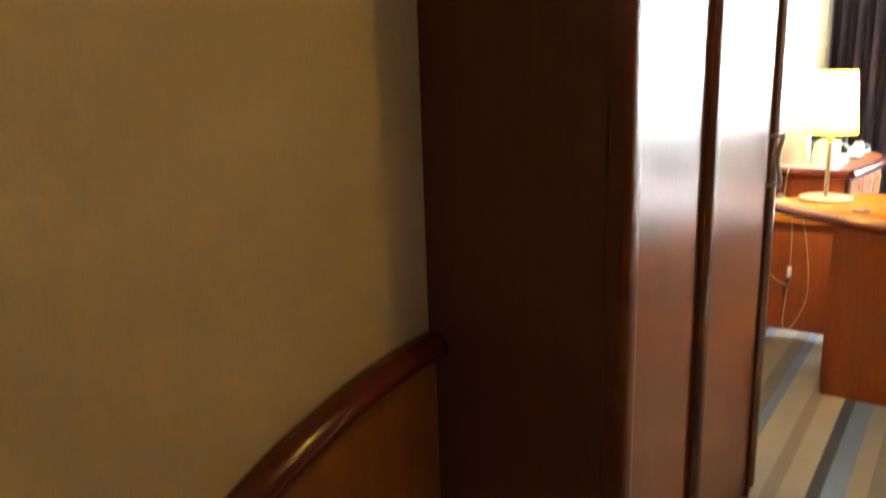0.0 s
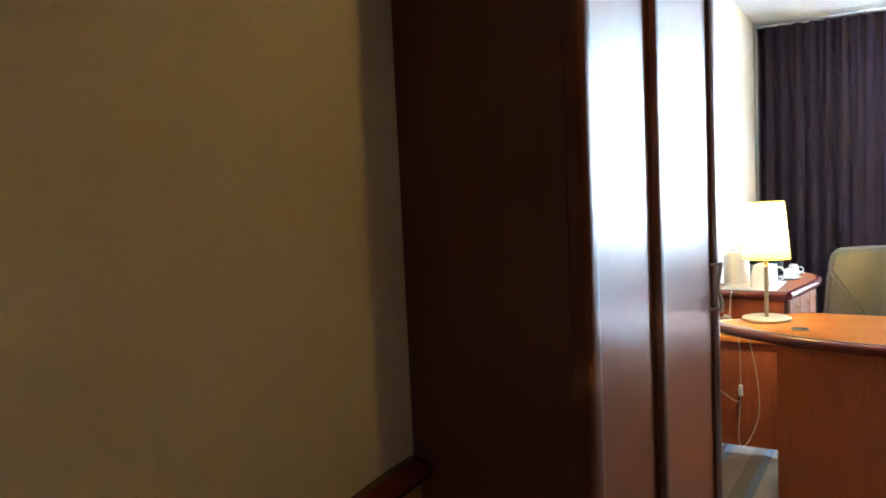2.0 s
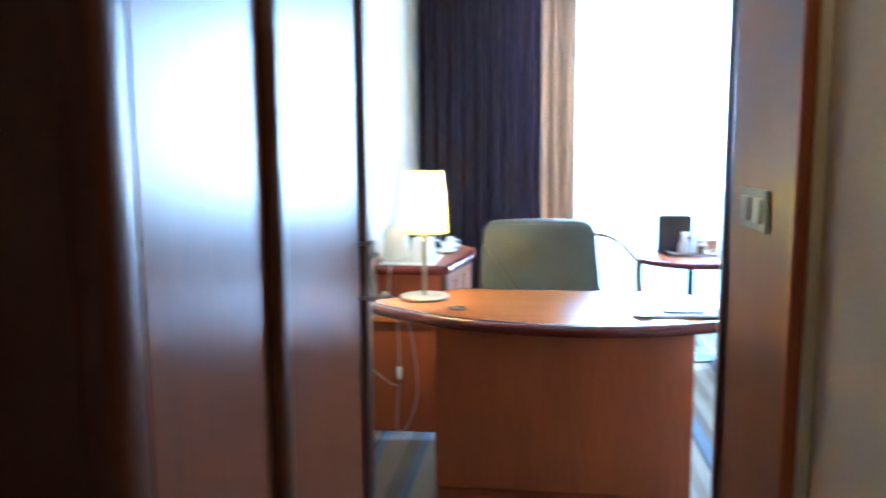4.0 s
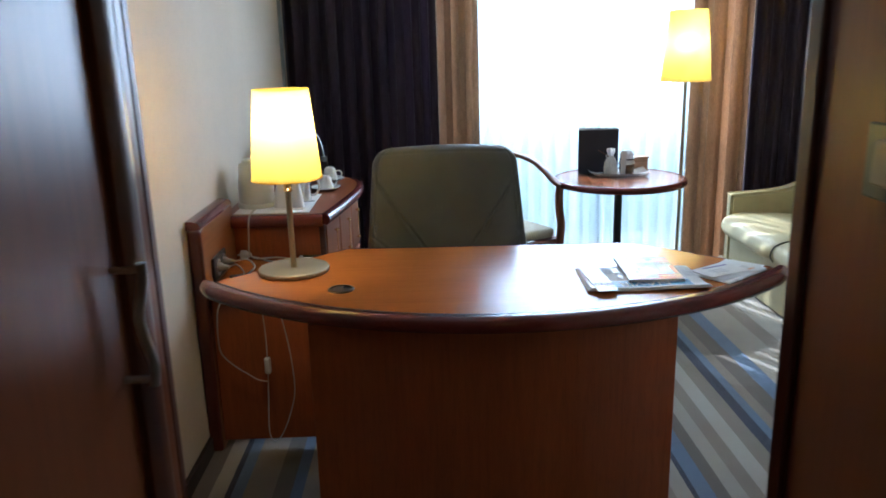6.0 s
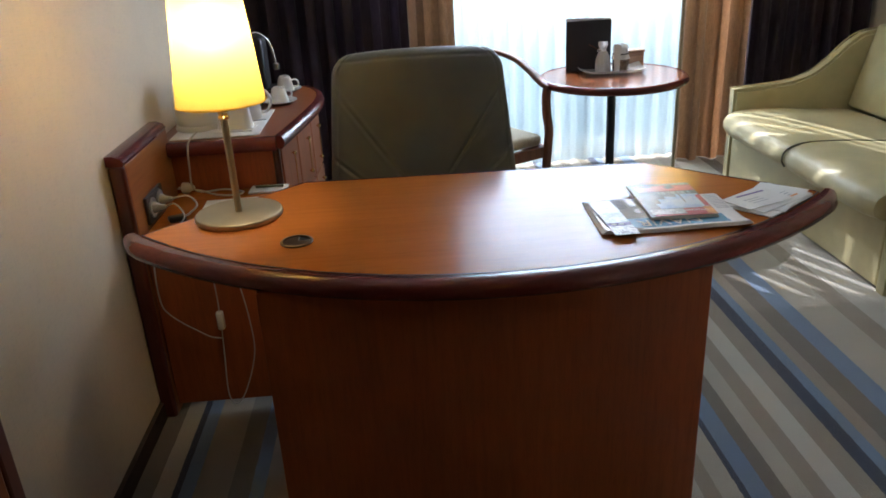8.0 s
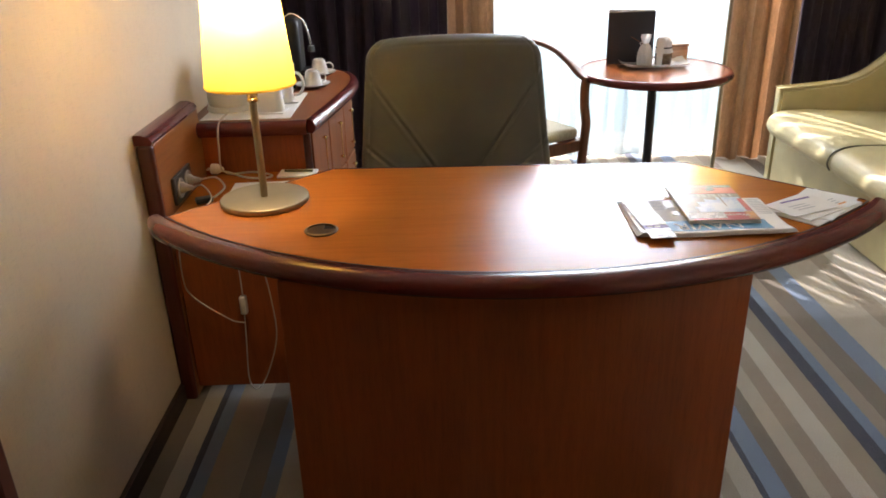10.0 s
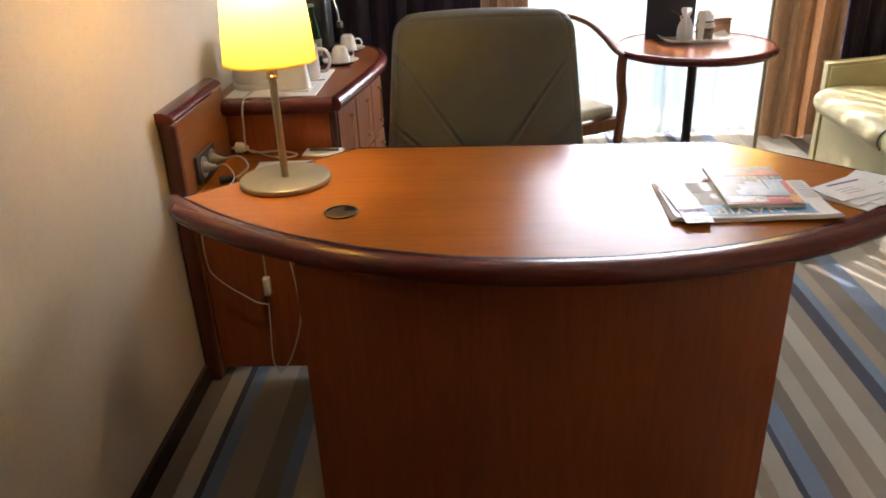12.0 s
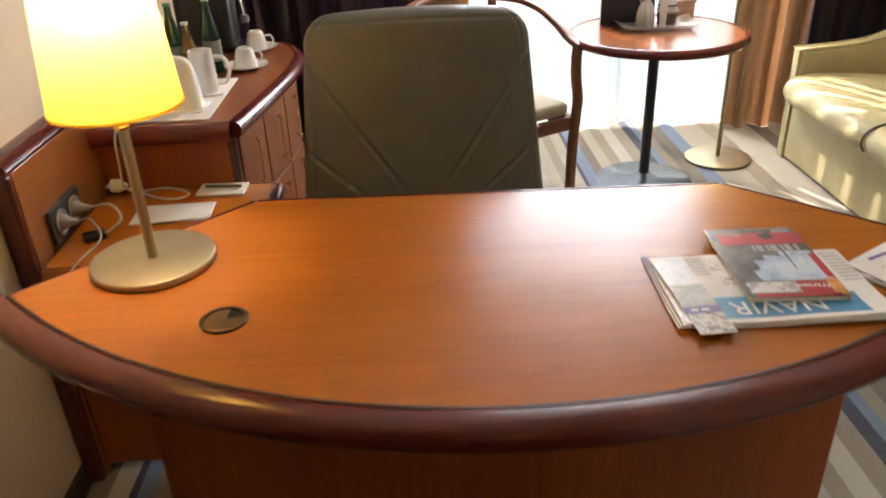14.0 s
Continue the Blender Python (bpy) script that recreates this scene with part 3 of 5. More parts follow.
part("inlay", prism(arc(R0 - 0.0005, 0.187, 1.843) + arc(R0 - 0.0045, 0.187, 1.843)[::-1], 0.7495, 0.7506), INLAY, desk, "thin black inlay line")
for a, b_ in (((1.84, 1.772), (1.513, 2.104)), ((1.512, 2.105), (0.545, 2.140)), ((0.543, 2.139), (0.185, 1.79))):
    d = Vector((b_[0] - a[0], b_[1] - a[1]))
    ang = math.degrees(math.atan2(d.y, d.x))
    part("edge_band", turned(box(0, d.length, -0.008, -0.0005, -0.038, -0.0012, 0.002), pose(a[0], a[1], 0.75, 0, 0, ang)), MAHOGANY, desk)
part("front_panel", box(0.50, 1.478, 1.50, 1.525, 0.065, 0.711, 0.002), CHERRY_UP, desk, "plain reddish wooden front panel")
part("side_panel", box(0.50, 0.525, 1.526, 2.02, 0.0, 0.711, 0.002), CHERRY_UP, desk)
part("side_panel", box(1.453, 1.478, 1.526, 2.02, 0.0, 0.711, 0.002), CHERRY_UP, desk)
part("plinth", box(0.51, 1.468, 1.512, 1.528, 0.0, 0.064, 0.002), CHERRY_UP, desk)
BRONZE = plain("bronze_metal", (0.10, 0.062, 0.028), 0.42, 1.0)
GX, GY = 0.572, 1.677
grom = part("cable_grommet", lathe([(0.030, 0.7502), (0.037, 0.7502), (0.038, 0.7525), (0.0355, 0.7545), (0.031, 0.7545), (0.030, 0.7525), (0.030, 0.7502)], 36, GX, GY), BRONZE, desk, "round bronze cable grommet", True)
notch = [(GX + 0.004, GY + 0.003)] + [(GX + 0.0295 * math.cos(radians(a)), GY + 0.0295 * math.sin(radians(a))) for a in range(80, 375, 8)]
part("lid", prism(notch, 0.7512, 0.7532, 0.0006, 1), BRONZE, grom)
# Black disc under the lid; the hole's shade is put into its colour.
part("hole_shade_disc", lathe([(0, 0.7503), (0.0298, 0.7503), (0.0298, 0.7508), (0, 0.7508)], 24, GX, GY), plain("hole_shade_black", (0.004, 0.004, 0.004), 1.0), grom)

# low return between the desk and the wall, with a socket board on the wall
ret = thing("desk_return", "low wooden desk return with a back panel", "desk return")
part("top", prism([(0.053, 2.145), (0.47, 2.15), (0.50, 2.21), (0.505, 2.40), (0.50, 2.578), (0.053, 2.578)], 0.575, 0.61, 0.006, 3), CHERRY, ret)
part("back_panel", box(0.053, 0.498, 2.17, 2.19, 0.03, 0.574, 0.002), CHERRY_UP, ret)
part("rim", tube([(0.503, 2.16, 0.592), (0.510, 2.40, 0.592), (0.505, 2.575, 0.592)], 0.018, 10), MAHOGANY, ret, "", True)

board = thing("socket_board", "wooden wall board with a dark rounded edge", "wall board")
part("panel", box(LEFT + 0.001, 0.05, 2.16, 2.585, 0.0, 0.83, 0.002), wood("socket_board_veneer", (0.33, 0.115, 0.030), 0.3, 1, 0.2, 0.16), board)
cap = [(-0.021, 0), (0.040, 0), (0.044, 0.010), (0.036, 0.022), (0.014, 0.03), (-0.006, 0.03), (-0.021, 0.024)]
part("top_rim", sweep([(0.012, 2.135, 0.831), (0.012, 2.57, 0.831)], lambda k: cap), MAHOGANY, board, "dark rounded top rim", True)
part("front_edge", box(LEFT + 0.001, 0.052, 2.135, 2.159, 0.0, 0.8305, 0.01, 4), wood("board_edge_mahogany", (0.12, 0.026, 0.017), 0.28, 2, 0.15, 0.12), board, "dark rounded upright edge")

# ---- sideboard ----
side = thing("sideboard", "bow-fronted cherry sideboard with dark rim and brass drawer handles", "sideboard")
TOPZ = 0.785
body_l = [(LEFT + 0.002, 2.59), (0.395, 2.59), (0.425, 2.75), (0.458, 3.0), (0.470, 3.2), (0.440, 3.38), (0.34, 3.50), (LEFT + 0.002, 3.54)]
part("body", prism(body_l, 0.05, 0.742, 0.002), CHERRY_UP, side)
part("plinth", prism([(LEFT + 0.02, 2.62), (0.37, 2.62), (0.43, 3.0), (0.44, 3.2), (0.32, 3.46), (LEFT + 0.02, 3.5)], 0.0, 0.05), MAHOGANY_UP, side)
tl = spline([(0.405, 2.575, 0), (0.43, 2.72, 0), (0.462, 2.93, 0), (0.487, 3.15, 0), (0.475, 3.33, 0), (0.41, 3.47, 0), (0.28, 3.545, 0), (0.0, 3.57, 0)], 8)
part("top", prism([(LEFT + 0.002, 3.57), (LEFT + 0.002, 2.575)] + [(p.x, p.y) for p in tl], 0.743, TOPZ, 0.002), wood("sideboard_top_veneer", (0.25, 0.072, 0.020), 0.34, 1, 0.12, 0.14, 0.4, 0.12), side)
srim = [(0.0, 0.0), (0.018, -0.002), (0.028, 0.008), (0.031, 0.022), (0.026, 0.036), (0.014, 0.044), (0.0, 0.0445)]
part("front_rim", sweep([Vector((p.x + 0.001, p.y, TOPZ - 0.0435)) for p in tl], lambda k: srim), MAHOGANY, side, "dark rounded mahogany rim", True)
part("near_rim", sweep([(LEFT + 0.002, 2.574, TOPZ - 0.0435), (0.409, 2.574, TOPZ - 0.0435)], lambda k: srim), MAHOGANY, side, "", True)
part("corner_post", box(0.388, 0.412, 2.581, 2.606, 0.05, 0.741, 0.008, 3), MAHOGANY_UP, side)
FRONT = wood("drawer_front_veneer", (0.27, 0.085, 0.028), 0.45, 2, 0.0, 0.2, 0.25)
pts = [(0.398, 2.61), (0.43, 2.81), (0.461, 3.01), (0.474, 3.21)]
for (xa, ya), (xb, yb) in zip(pts, pts[1:]):
    d = Vector((xb - xa, yb - ya))
    ang = math.degrees(math.atan2(d.y, d.x))
    for z0, z1 in ((0.515, 0.73), (0.30, 0.505), (0.07, 0.29)):
        m = pose(xa + 0.003, ya, 0, 0, 0, ang)
        f = part("drawer_front", turned(box(0.004, d.length - 0.004, -0.014, 0.0, z0, z1, 0.003), m), FRONT, side)
        hx, hz = d.length * 0.55, (z0 + z1) / 2
        h = part("handle", turned(tube([(hx, -0.026, hz - 0.068), (hx, -0.026, hz + 0.068)], 0.0022, 8, 1), m), GOLD, f, "thin polished brass bar handle", True)
        for dz in (-0.064, 0.064):
            part("knob", turned(lathe([(0, -0.008), (0.0057, -0.0057), (0.008, 0), (0.0057, 0.0057), (0, 0.008)], 12), m @ pose(hx, -0.026, hz + dz)), GOLD, h, "", True)
            part("post", turned(tube([(hx, -0.013, hz + dz), (hx, -0.026, hz + dz)], 0.003, 8, 1), m), GOLD, h, "", True)

# ---- desk lamp and floor lamp ----
lampo = thing("desk_lamp", "lit table lamp with yellow conical shade and champagne metal foot", "table lamp", pose(0.406, 1.883, 0.7505))
part("base", lathe([(0, 0), (0.106, 0), (0.108, 0.003), (0.108, 0.011), (0.1065, 0.0132), (0.104, 0.014), (0, 0.014)], 48), BRASS, lampo, "", True)
part("pole", lathe([(0, 0.0135), (0.009, 0.0135), (0.009, 0.345), (0, 0.345)], 16), BRASS, lampo, "", True)
part("socket", lathe([(0, 0.346), (0.013, 0.346), (0.016, 0.36), (0.016, 0.40), (0, 0.40)], 16), WHITE, lampo, "", True)
part("collar", lathe([(0.0092, 0.248), (0.013, 0.250), (0.0135, 0.256), (0.0105, 0.259), (0.013, 0.263), (0.011, 0.274), (0.0092, 0.274), (0.0092, 0.248)], 16), GOLD, lampo, "", True)


def shade(rb, rt, z0, z1, parent):
    sh = part("shade", lathe([(rb, z0), ((rb + rt) / 2, (z0 + z1) / 2), (rt, z1)], 72), SHADE, parent, "lit yellow conical fabric shade", True)
    for r, z in ((rb, z0), (rt, z1)):
        part("hem", lathe([(r + 0.0012, z - 0.002), (r + 0.0012, z + 0.002), (r - 0.0012, z + 0.002), (r - 0.0012, z - 0.002), (r + 0.0012, z - 0.002)], 72), SHADE, sh, "", True)
    return sh


shade(0.105, 0.081, 0.290, 0.550, lampo)
for a in range(3):
    c, s = math.cos(a * 2.094), math.sin(a * 2.094)
    part("spoke", tube([(0.009 * c, 0.009 * s, 0.335), (0.10 * c, 0.10 * s, 0.335)], 0.0015, 6, 1), STEEL, lampo)

fl = thing("floor_lamp", "slim floor lamp with lit yellow shade and round steel foot", "floor lamp", pose(2.333, 4.08, 0))
part("base", lathe([(0, 0), (0.152, 0), (0.155, 0.004), (0.153, 0.012), (0.147, 0.016), (0, 0.018)], 48), BRASS, fl, "", True)
part("pole", lathe([(0, 0.017), (0.010, 0.017), (0.010, 1.30), (0, 1.30)], 16), BRASS, fl, "", True)
part("socket", lathe([(0, 1.301), (0.016, 1.301), (0.016, 1.36), (0, 1.36)], 16), WHITE, fl, "", True)
shade(0.141, 0.104, 1.19, 1.58, fl)
for a in range(3):
    c, s = math.cos(a * 2.094), math.sin(a * 2.094)
    part("spoke", tube([(0.010 * c, 0.010 * s, 1.27), (0.127 * c, 0.127 * s, 1.27)], 0.0018, 6, 1), STEEL, fl)

# ---- office chair ----
chair = thing("office_chair", "olive-grey leather office chair with V-stitched backrest", "office chair", pose(0.900, 2.60, 0, 0, 0, 1))


def cushion(w_low, w_high, h, d, bulge, seams):
    """An upright padded back: x across, z up, front towards -y, with seam grooves as (x0, z0, x1, z1)."""
    b = bmesh.new()
    nx, nz = 200, 170
    grid = {}
    for side_ in (0, 1):
        for i in range(nx + 1):
            for k in range(nz + 1):
                u, v = i / nx * 2 - 1, k / nz
                w = w_low + (w_high - w_low) * v
                # rounded top corners
                rc = 0.075
                zz = v * h
                cut = rc - math.sqrt(max(0.0, rc * rc - max(0.0, zz - (h - rc)) ** 2))
                half = w / 2 - cut
                x, z = u * half, zz - 0.008 * u * u * v
                e = max(0, 1 - abs(u) ** 9) ** 0.5 * max(0, 1 - abs(2 * v - 1) ** 16) ** 0.5
                y = (d / 2 + bulge * (1 - u * u)) * e
                if side_ == 0:
                    for x0, z0, x1, z1 in seams:
                        L = math.hypot(x1 - x0, z1 - z0)
                        t = ((x - x0) * (x1 - x0) + (z - z0) * (z1 - z0)) / L / L
                        if -0.02 < t < 1.02:
                            dist = abs((x - x0) * (z1 - z0) - (z - z0) * (x1 - x0)) / L
                            fade = min(1, max(0, (1.02 - t) * 8))
                            y -= 0.0038 * fade * (math.exp(-(dist / 0.005) ** 2) - 0.35 * math.exp(-((dist - 0.012) / 0.006) ** 2))
                    y -= 0.0035 * math.exp(-((half - abs(x) - 0.026) / 0.004) ** 2) + 0.003 * math.exp(-((h - zz - 0.030) / 0.004) ** 2)
                    y = -y
                grid[side_, i, k] = b.verts.new((x, y, z))
    for side_ in (0, 1):
        for i in range(nx):
            for k in range(nz):
                b.faces.new((grid[side_, i, k], grid[side_, i + 1, k], grid[side_, i + 1, k + 1], grid[side_, i, k + 1]))
    bmesh.ops.remove_doubles(b, verts=b.verts, dist=0.0006)
    return b


bm = cushion(0.685, 0.575, 0.617, 0.09, 0.03, [(-0.30, 0.505, -0.05, 0.145), (0.30, 0.505, 0.05, 0.145), (-0.32, 0.27, -0.14, 0.12), (0.32, 0.27, 0.14, 0.12)])
part("backrest", turned(bm, pose(0, 0.0, 0.42, -9, 0, 0)), OLIVE, chair, "", True)
part("seat", turned(box(-0.27, 0.27, -0.27, 0.27, -0.06, 0.06, 0.045, 4), pose(0, -0.19, 0.44)), OLIVE, chair, "", True)
part("column", lathe([(0, 0.09), (0.03, 0.09), (0.03, 0.24), (0.02, 0.24), (0.02, 0.38), (0, 0.38)], 16, 0, -0.15), BLACK, chair, "", True)
for k in range(5):
    a = 2 * math.pi * k / 5 + 0.3
    leg = part("base_leg", tube([(0, -0.15, 0.10), (0.14 * math.cos(a), -0.15 + 0.14 * math.sin(a), 0.09), (0.27 * math.cos(a), -0.15 + 0.27 * math.sin(a), 0.06)], 0.022, 8, 4, 0.014), BLACK, chair, "", True)
    part("castor", turned(disc(0, 0, -0.012, 0.012, 0.026), pose(0.27 * math.cos(a), -0.15 + 0.27 * math.sin(a), 0.0265, 90, 0, math.degrees(a))), BLACK, leg, "", True)

# ---- round table ----
tab = thing("round_table", "round cherry side table with dark rim on a black column", "round table", pose(1.911, 3.87, 0))
part("tabletop", lathe([(0, 0.644), (0.35, 0.644), (0.35, 0.674), (0, 0.674)], 64), wood("table_veneer", (0.26, 0.075, 0.018), 0.24, 0, 0.15, 0.12, 0.45, 0.1), tab)
part("rim", lathe([(0.351, 0.638), (0.362, 0.639), (0.372, 0.646), (0.375, 0.657), (0.370, 0.669), (0.361, 0.676), (0.351, 0.6765), (0.351, 0.638)], 64), MAHOGANY, tab, "dark rounded rim", True)
part("column", lathe([(0, 0.02), (0.022, 0.02), (0.022, 0.643), (0, 0.643)], 24), BLACK_METAL, tab, "", True)
part("base_plate", lathe([(0, 0.0), (0.21, 0.0), (0.215, 0.005), (0.20, 0.013), (0.06, 0.022), (0.03, 0.04), (0, 0.04)], 48), plain("grey_blue_base_paint", (0.10, 0.12, 0.14), 0.22, 0.3), tab, "", True)

# ---- armchair beside the table ----
arm = thing("armchair", "wooden armchair with curved arms and a cream seat", "armchair", pose(1.19, 3.86, 0, 0, 0, -60))


for s in (-1, 1):
    y = 0.27 * s
    part("front_leg", bar([(0.255, y, 0), (0.262, y, 0.22), (0.275, y, 0.36), (0.282, y, 0.44), (0.266, y, 0.52), (0.262, y, 0.60), (0.27, y, 0.652)], 0.034, 0.045), WALNUT, arm, "", True)
    part("arm", bar([(0.285, y, 0.652), (0.22, y, 0.675), (0.13, y, 0.725), (0.02, y * 1.02, 0.765), (-0.12, y * 1.0, 0.785), (-0.25, y * 0.8, 0.79)], 0.045, 0.026), WALNUT, arm, "", True)
    part("back_leg", bar([(-0.27, y * 0.8, 0), (-0.24, y * 0.8, 0.40), (-0.25, y * 0.8, 0.79)], 0.03, 0.04), WALNUT, arm, "", True)
part("back_rail", bar([(-0.25, -0.216, 0.79), (-0.30, -0.1, 0.80), (-0.30, 0.1, 0.80), (-0.25, 0.216, 0.79)], 0.045, 0.03), WALNUT, arm, "", True)
part("back_pad", turned(box(-0.03, 0.03, -0.2, 0.2, 0.45, 0.76, 0.025, 3), pose(-0.25, 0, 0)), CREAM_CLOTH, arm, "", True)
for y0, y1, x0, x1 in ((-0.285, -0.255, -0.24, 0.26), (0.255, 0.285, -0.24, 0.26), (-0.254, 0.254, 0.24, 0.27), (-0.22, 0.22, -0.26, -0.235)):
    part("apron", box(x0, x1, y0, y1, 0.300, 0.356, 0.004), WALNUT, arm)
part("seat", turned(box(-0.235, 0.25, -0.262, 0.262, 0.357, 0.416, 0.028, 4), pose(0, 0, 0)), CREAM_CLOTH, arm, "padded cream seat", True)

# ---- sofa ----
sofa = thing("sofa", "two-seat cream-green leather sofa with sweeping arms", "sofa", pose(2.636, 2.56, 0))
SL = 1.56
prof = [(0.0, 0.0), (0.0, 0.515), (0.10, 0.522), (0.22, 0.530), (0.33, 0.545), (0.43, 0.580), (0.52, 0.645), (0.60, 0.722), (0.68, 0.774), (0.80, 0.790), (0.93, 0.790), (0.93, 0.0)]


def arm_panel(y0, y1):
    b = prism([(x, z) for x, z in prof], 0, y1 - y0, 0.014, 4)
    return turned(b, Matrix(((1, 0, 0, 0), (0, 0, 1, y0), (0, 1, 0, 0.0), (0, 0, 0, 1))))


for y0 in (0.0, SL - 0.075):
    a = part("arm", arm_panel(y0, y0 + 0.075), CREAM, sofa, "low arm sweeping up to the back", True)
    for yy in (y0 + 0.006, y0 + 0.069):
        part("piping", tube([(x - 0.002 if i == 0 else x, yy, z + 0.002) for i, (x, z) in enumerate(prof[1:-1])], 0.004, 6, 4), CREAM, a, "", True)
part("base", box(0.03, 0.90, 0.077, SL - 0.077, 0.02, 0.30, 0.012, 3), CREAM, sofa, "", True)
part("front_skirt", box(0.006, 0.029, 0.077, SL - 0.077, 0.012, 0.285, 0.006, 2), CREAM, sofa)


def seat_pad(y0, y1):
    prof_s = [(-0.030, 0.285), (-0.058, 0.300), (-0.072, 0.330), (-0.066, 0.366), (-0.040, 0.394), (0.010, 0.411), (0.09, 0.417), (0.25, 0.410), (0.45, 0.394), (0.66, 0.376), (0.66, 0.302), (0.02, 0.282)]
    line = spline([(x, 0, z) for x, z in prof_s], 5)
    b = bmesh.new()
    rings = []
    for k in range(13):
        v = k / 12
        e = 1 - 0.10 * abs(2 * v - 1) ** 8
        rings.append([b.verts.new((0.3 + (p.x - 0.3) * (1 - (1 - e) * 0.5), y0 + (y1 - y0) * v, 0.345 + (p.z - 0.345) * e)) for p in line])
    n = len(line)
    for p, q in zip(rings, rings[1:]):
        for i in range(n):
            b.faces.new((p[i], p[(i + 1) % n], q[(i + 1) % n], q[i]))
    b.faces.new(rings[0])
    b.faces.new(rings[-1][::-1])
    return b


MID = SL / 2
# Dark tube laid between the cushions; its colour gives the gap's shade.
GAP_SHADE = leather("gap_shade_leather", (0.10, 0.09, 0.05), 0.5)
part("seat_gap_shade", tube([(-0.050, MID, 0.300), (-0.066, MID, 0.330), (-0.060, MID, 0.364), (-0.036, MID, 0.389), (0.012, MID, 0.405), (0.09, MID, 0.410), (0.25, MID, 0.404), (0.6, MID, 0.376)], 0.0045, 6, 5), GAP_SHADE, sofa, "dark strip for the shade in the gap between the seat cushions", True)
for y0, y1 in ((0.079, MID - 0.003), (MID + 0.003, SL - 0.079)):
    part("seat_cushion", seat_pad(y0, y1), CREAM, sofa, "", True)
    b = turned(box(-0.075, 0.075, y0 - 0.001, y1 + 0.001, 0, 0.442, 0.022, 3), pose(0.70, 0, 0.378, 0, 14, 0))
    part("back_cushion", b, CREAM, sofa, "", True)
part("back", box(0.80, 0.925, 0.077, SL - 0.077, 0.02, 0.775, 0.02, 3), CREAM, sofa, "", True)

# ---- things on the desk ----
def sheet(name, x, y, z, w, d, h, ang, material, parent=None, bev=0.0008):
    return part(name, turned(box(-w / 2, w / 2, -d / 2, d / 2, 0, h, bev, 1), pose(x, y, z, 0, 0, ang)), material, parent)


def lettering(text, size, material, m, parent):
    cu = bpy.data.curves.new("lettering", "FONT")
    cu.body, cu.size, cu.extrude, cu.align_x, cu.align_y = text, size, 0.0002, "CENTER", "CENTER"
    tmp = bpy.data.objects.new("lettering", cu)
    me = bpy.data.meshes.new_from_object(tmp)
    bpy.data.objects.remove(tmp)
    me.transform(m)
    me.materials.append(material)
    ob = new("lettering", me)
    ob.parent = parent
    return ob


def printed(name, colours, scale, rough=0.4, coat=0.1):
    """Blotchy colour print, like a photograph seen from afar."""
    m, nt, ns, ln, b = nodes(name)
    n = noise_tex(nt, texco(nt), scale, 5, 0.7)
    k = len(colours)
    ln.new(ramp(nt, n, [(0.0 if i == 0 else 0.34 + 0.28 * i / k, c) for i, c in enumerate(colours)], "CONSTANT"), b.inputs["Base Color"])
    b.inputs["Roughness"].default_value = rough
    b.inputs["Coat Weight"].default_value = coat
    b.inputs["Coat Roughness"].default_value = 0.12
    return m


BLUE_INK = plain("blue_ink", (0.03, 0.22, 0.42), 0.5)
RED_INK = plain("red_ink", (0.45, 0.02, 0.03), 0.35, coat=0.3)
ORANGE_INK = plain("orange_ink", (0.75, 0.28, 0.04), 0.35, coat=0.3)
PURPLE_INK = plain("purple_ink", (0.12, 0.07, 0.25), 0.5)
GREY_INK = plain("grey_ink", (0.34, 0.34, 0.35), 0.6)
NEWSPRINT = plain("newsprint", (0.76, 0.74, 0.70), 0.75, 0, 0.06, 30)
DT = 0.7512

def lift(x, y):
    """How far the front edge of the newspaper curls up from the desk."""
    k = min(1, max(0, (-y - 0.055) / 0.056))
    return k ** 1.5 * (0.002 + 0.009 * min(1, max(0, (x + 0.02) / 0.19)) ** 2) + 0.0015 * k * math.sin(30 * x)


def curled(name, x0, x1, y0, y1, z, h, material, parent, ang=0.0):
    """A leaf or a printed patch of the newspaper that follows its curl."""
    b = bmesh.new()
    nx, ny = max(2, int((x1 - x0) / 0.016)), max(2, int((y1 - y0) / 0.012))
    grid = [[[b.verts.new((x0 + (x1 - x0) * i / nx, y0 + (y1 - y0) * j / ny, z + k * h)) for j in range(ny + 1)] for i in range(nx + 1)] for k in (0, 1)]
    for i in range(nx):
        for j in range(ny):
            for k in (0, 1):
                b.faces.new((grid[k][i][j], grid[k][i + 1][j], grid[k][i + 1][j + 1], grid[k][i][j + 1]))
    for i in range(nx):
        for j in (0, ny):
            b.faces.new((grid[0][i][j], grid[0][i + 1][j], grid[1][i + 1][j], grid[1][i][j]))
    for j in range(ny):
        for i in (0, nx):
            b.faces.new((grid[0][i][j], grid[0][i][j + 1], grid[1][i][j + 1], grid[1][i][j]))
    turned(b, pose(0, 0, 0, 0, 0, ang))
    for v in b.verts:
        v.co.z += lift(v.co.x, v.co.y)
    return part(name, b, material, parent, "", True)


paper = thing("newspaper", "folded newspaper with a blue title band", "newspaper", pose(1.425, 1.683, DT, 0, 0, -2))
for k in range(4):
    curled("page", -0.168 + 0.003 * k, 0.168 - 0.002 * k, -0.112 + 0.002 * k, 0.111 - 0.003 * k, 0.0018 * k, 0.0016, NEWSPRINT, paper, 0.5 * k)
curled("title_band", -0.150, 0.125, -0.094, -0.034, 0.0071, 0.0003, BLUE_INK, paper, 1.2)
title = lettering("NAVIR", 0.05, PAPER, pose(-0.004, -0.066, 0.0077, 0, 0, 181.2), paper)
for v in title.data.vertices:
    v.co.z += lift(v.co.x, v.co.y)
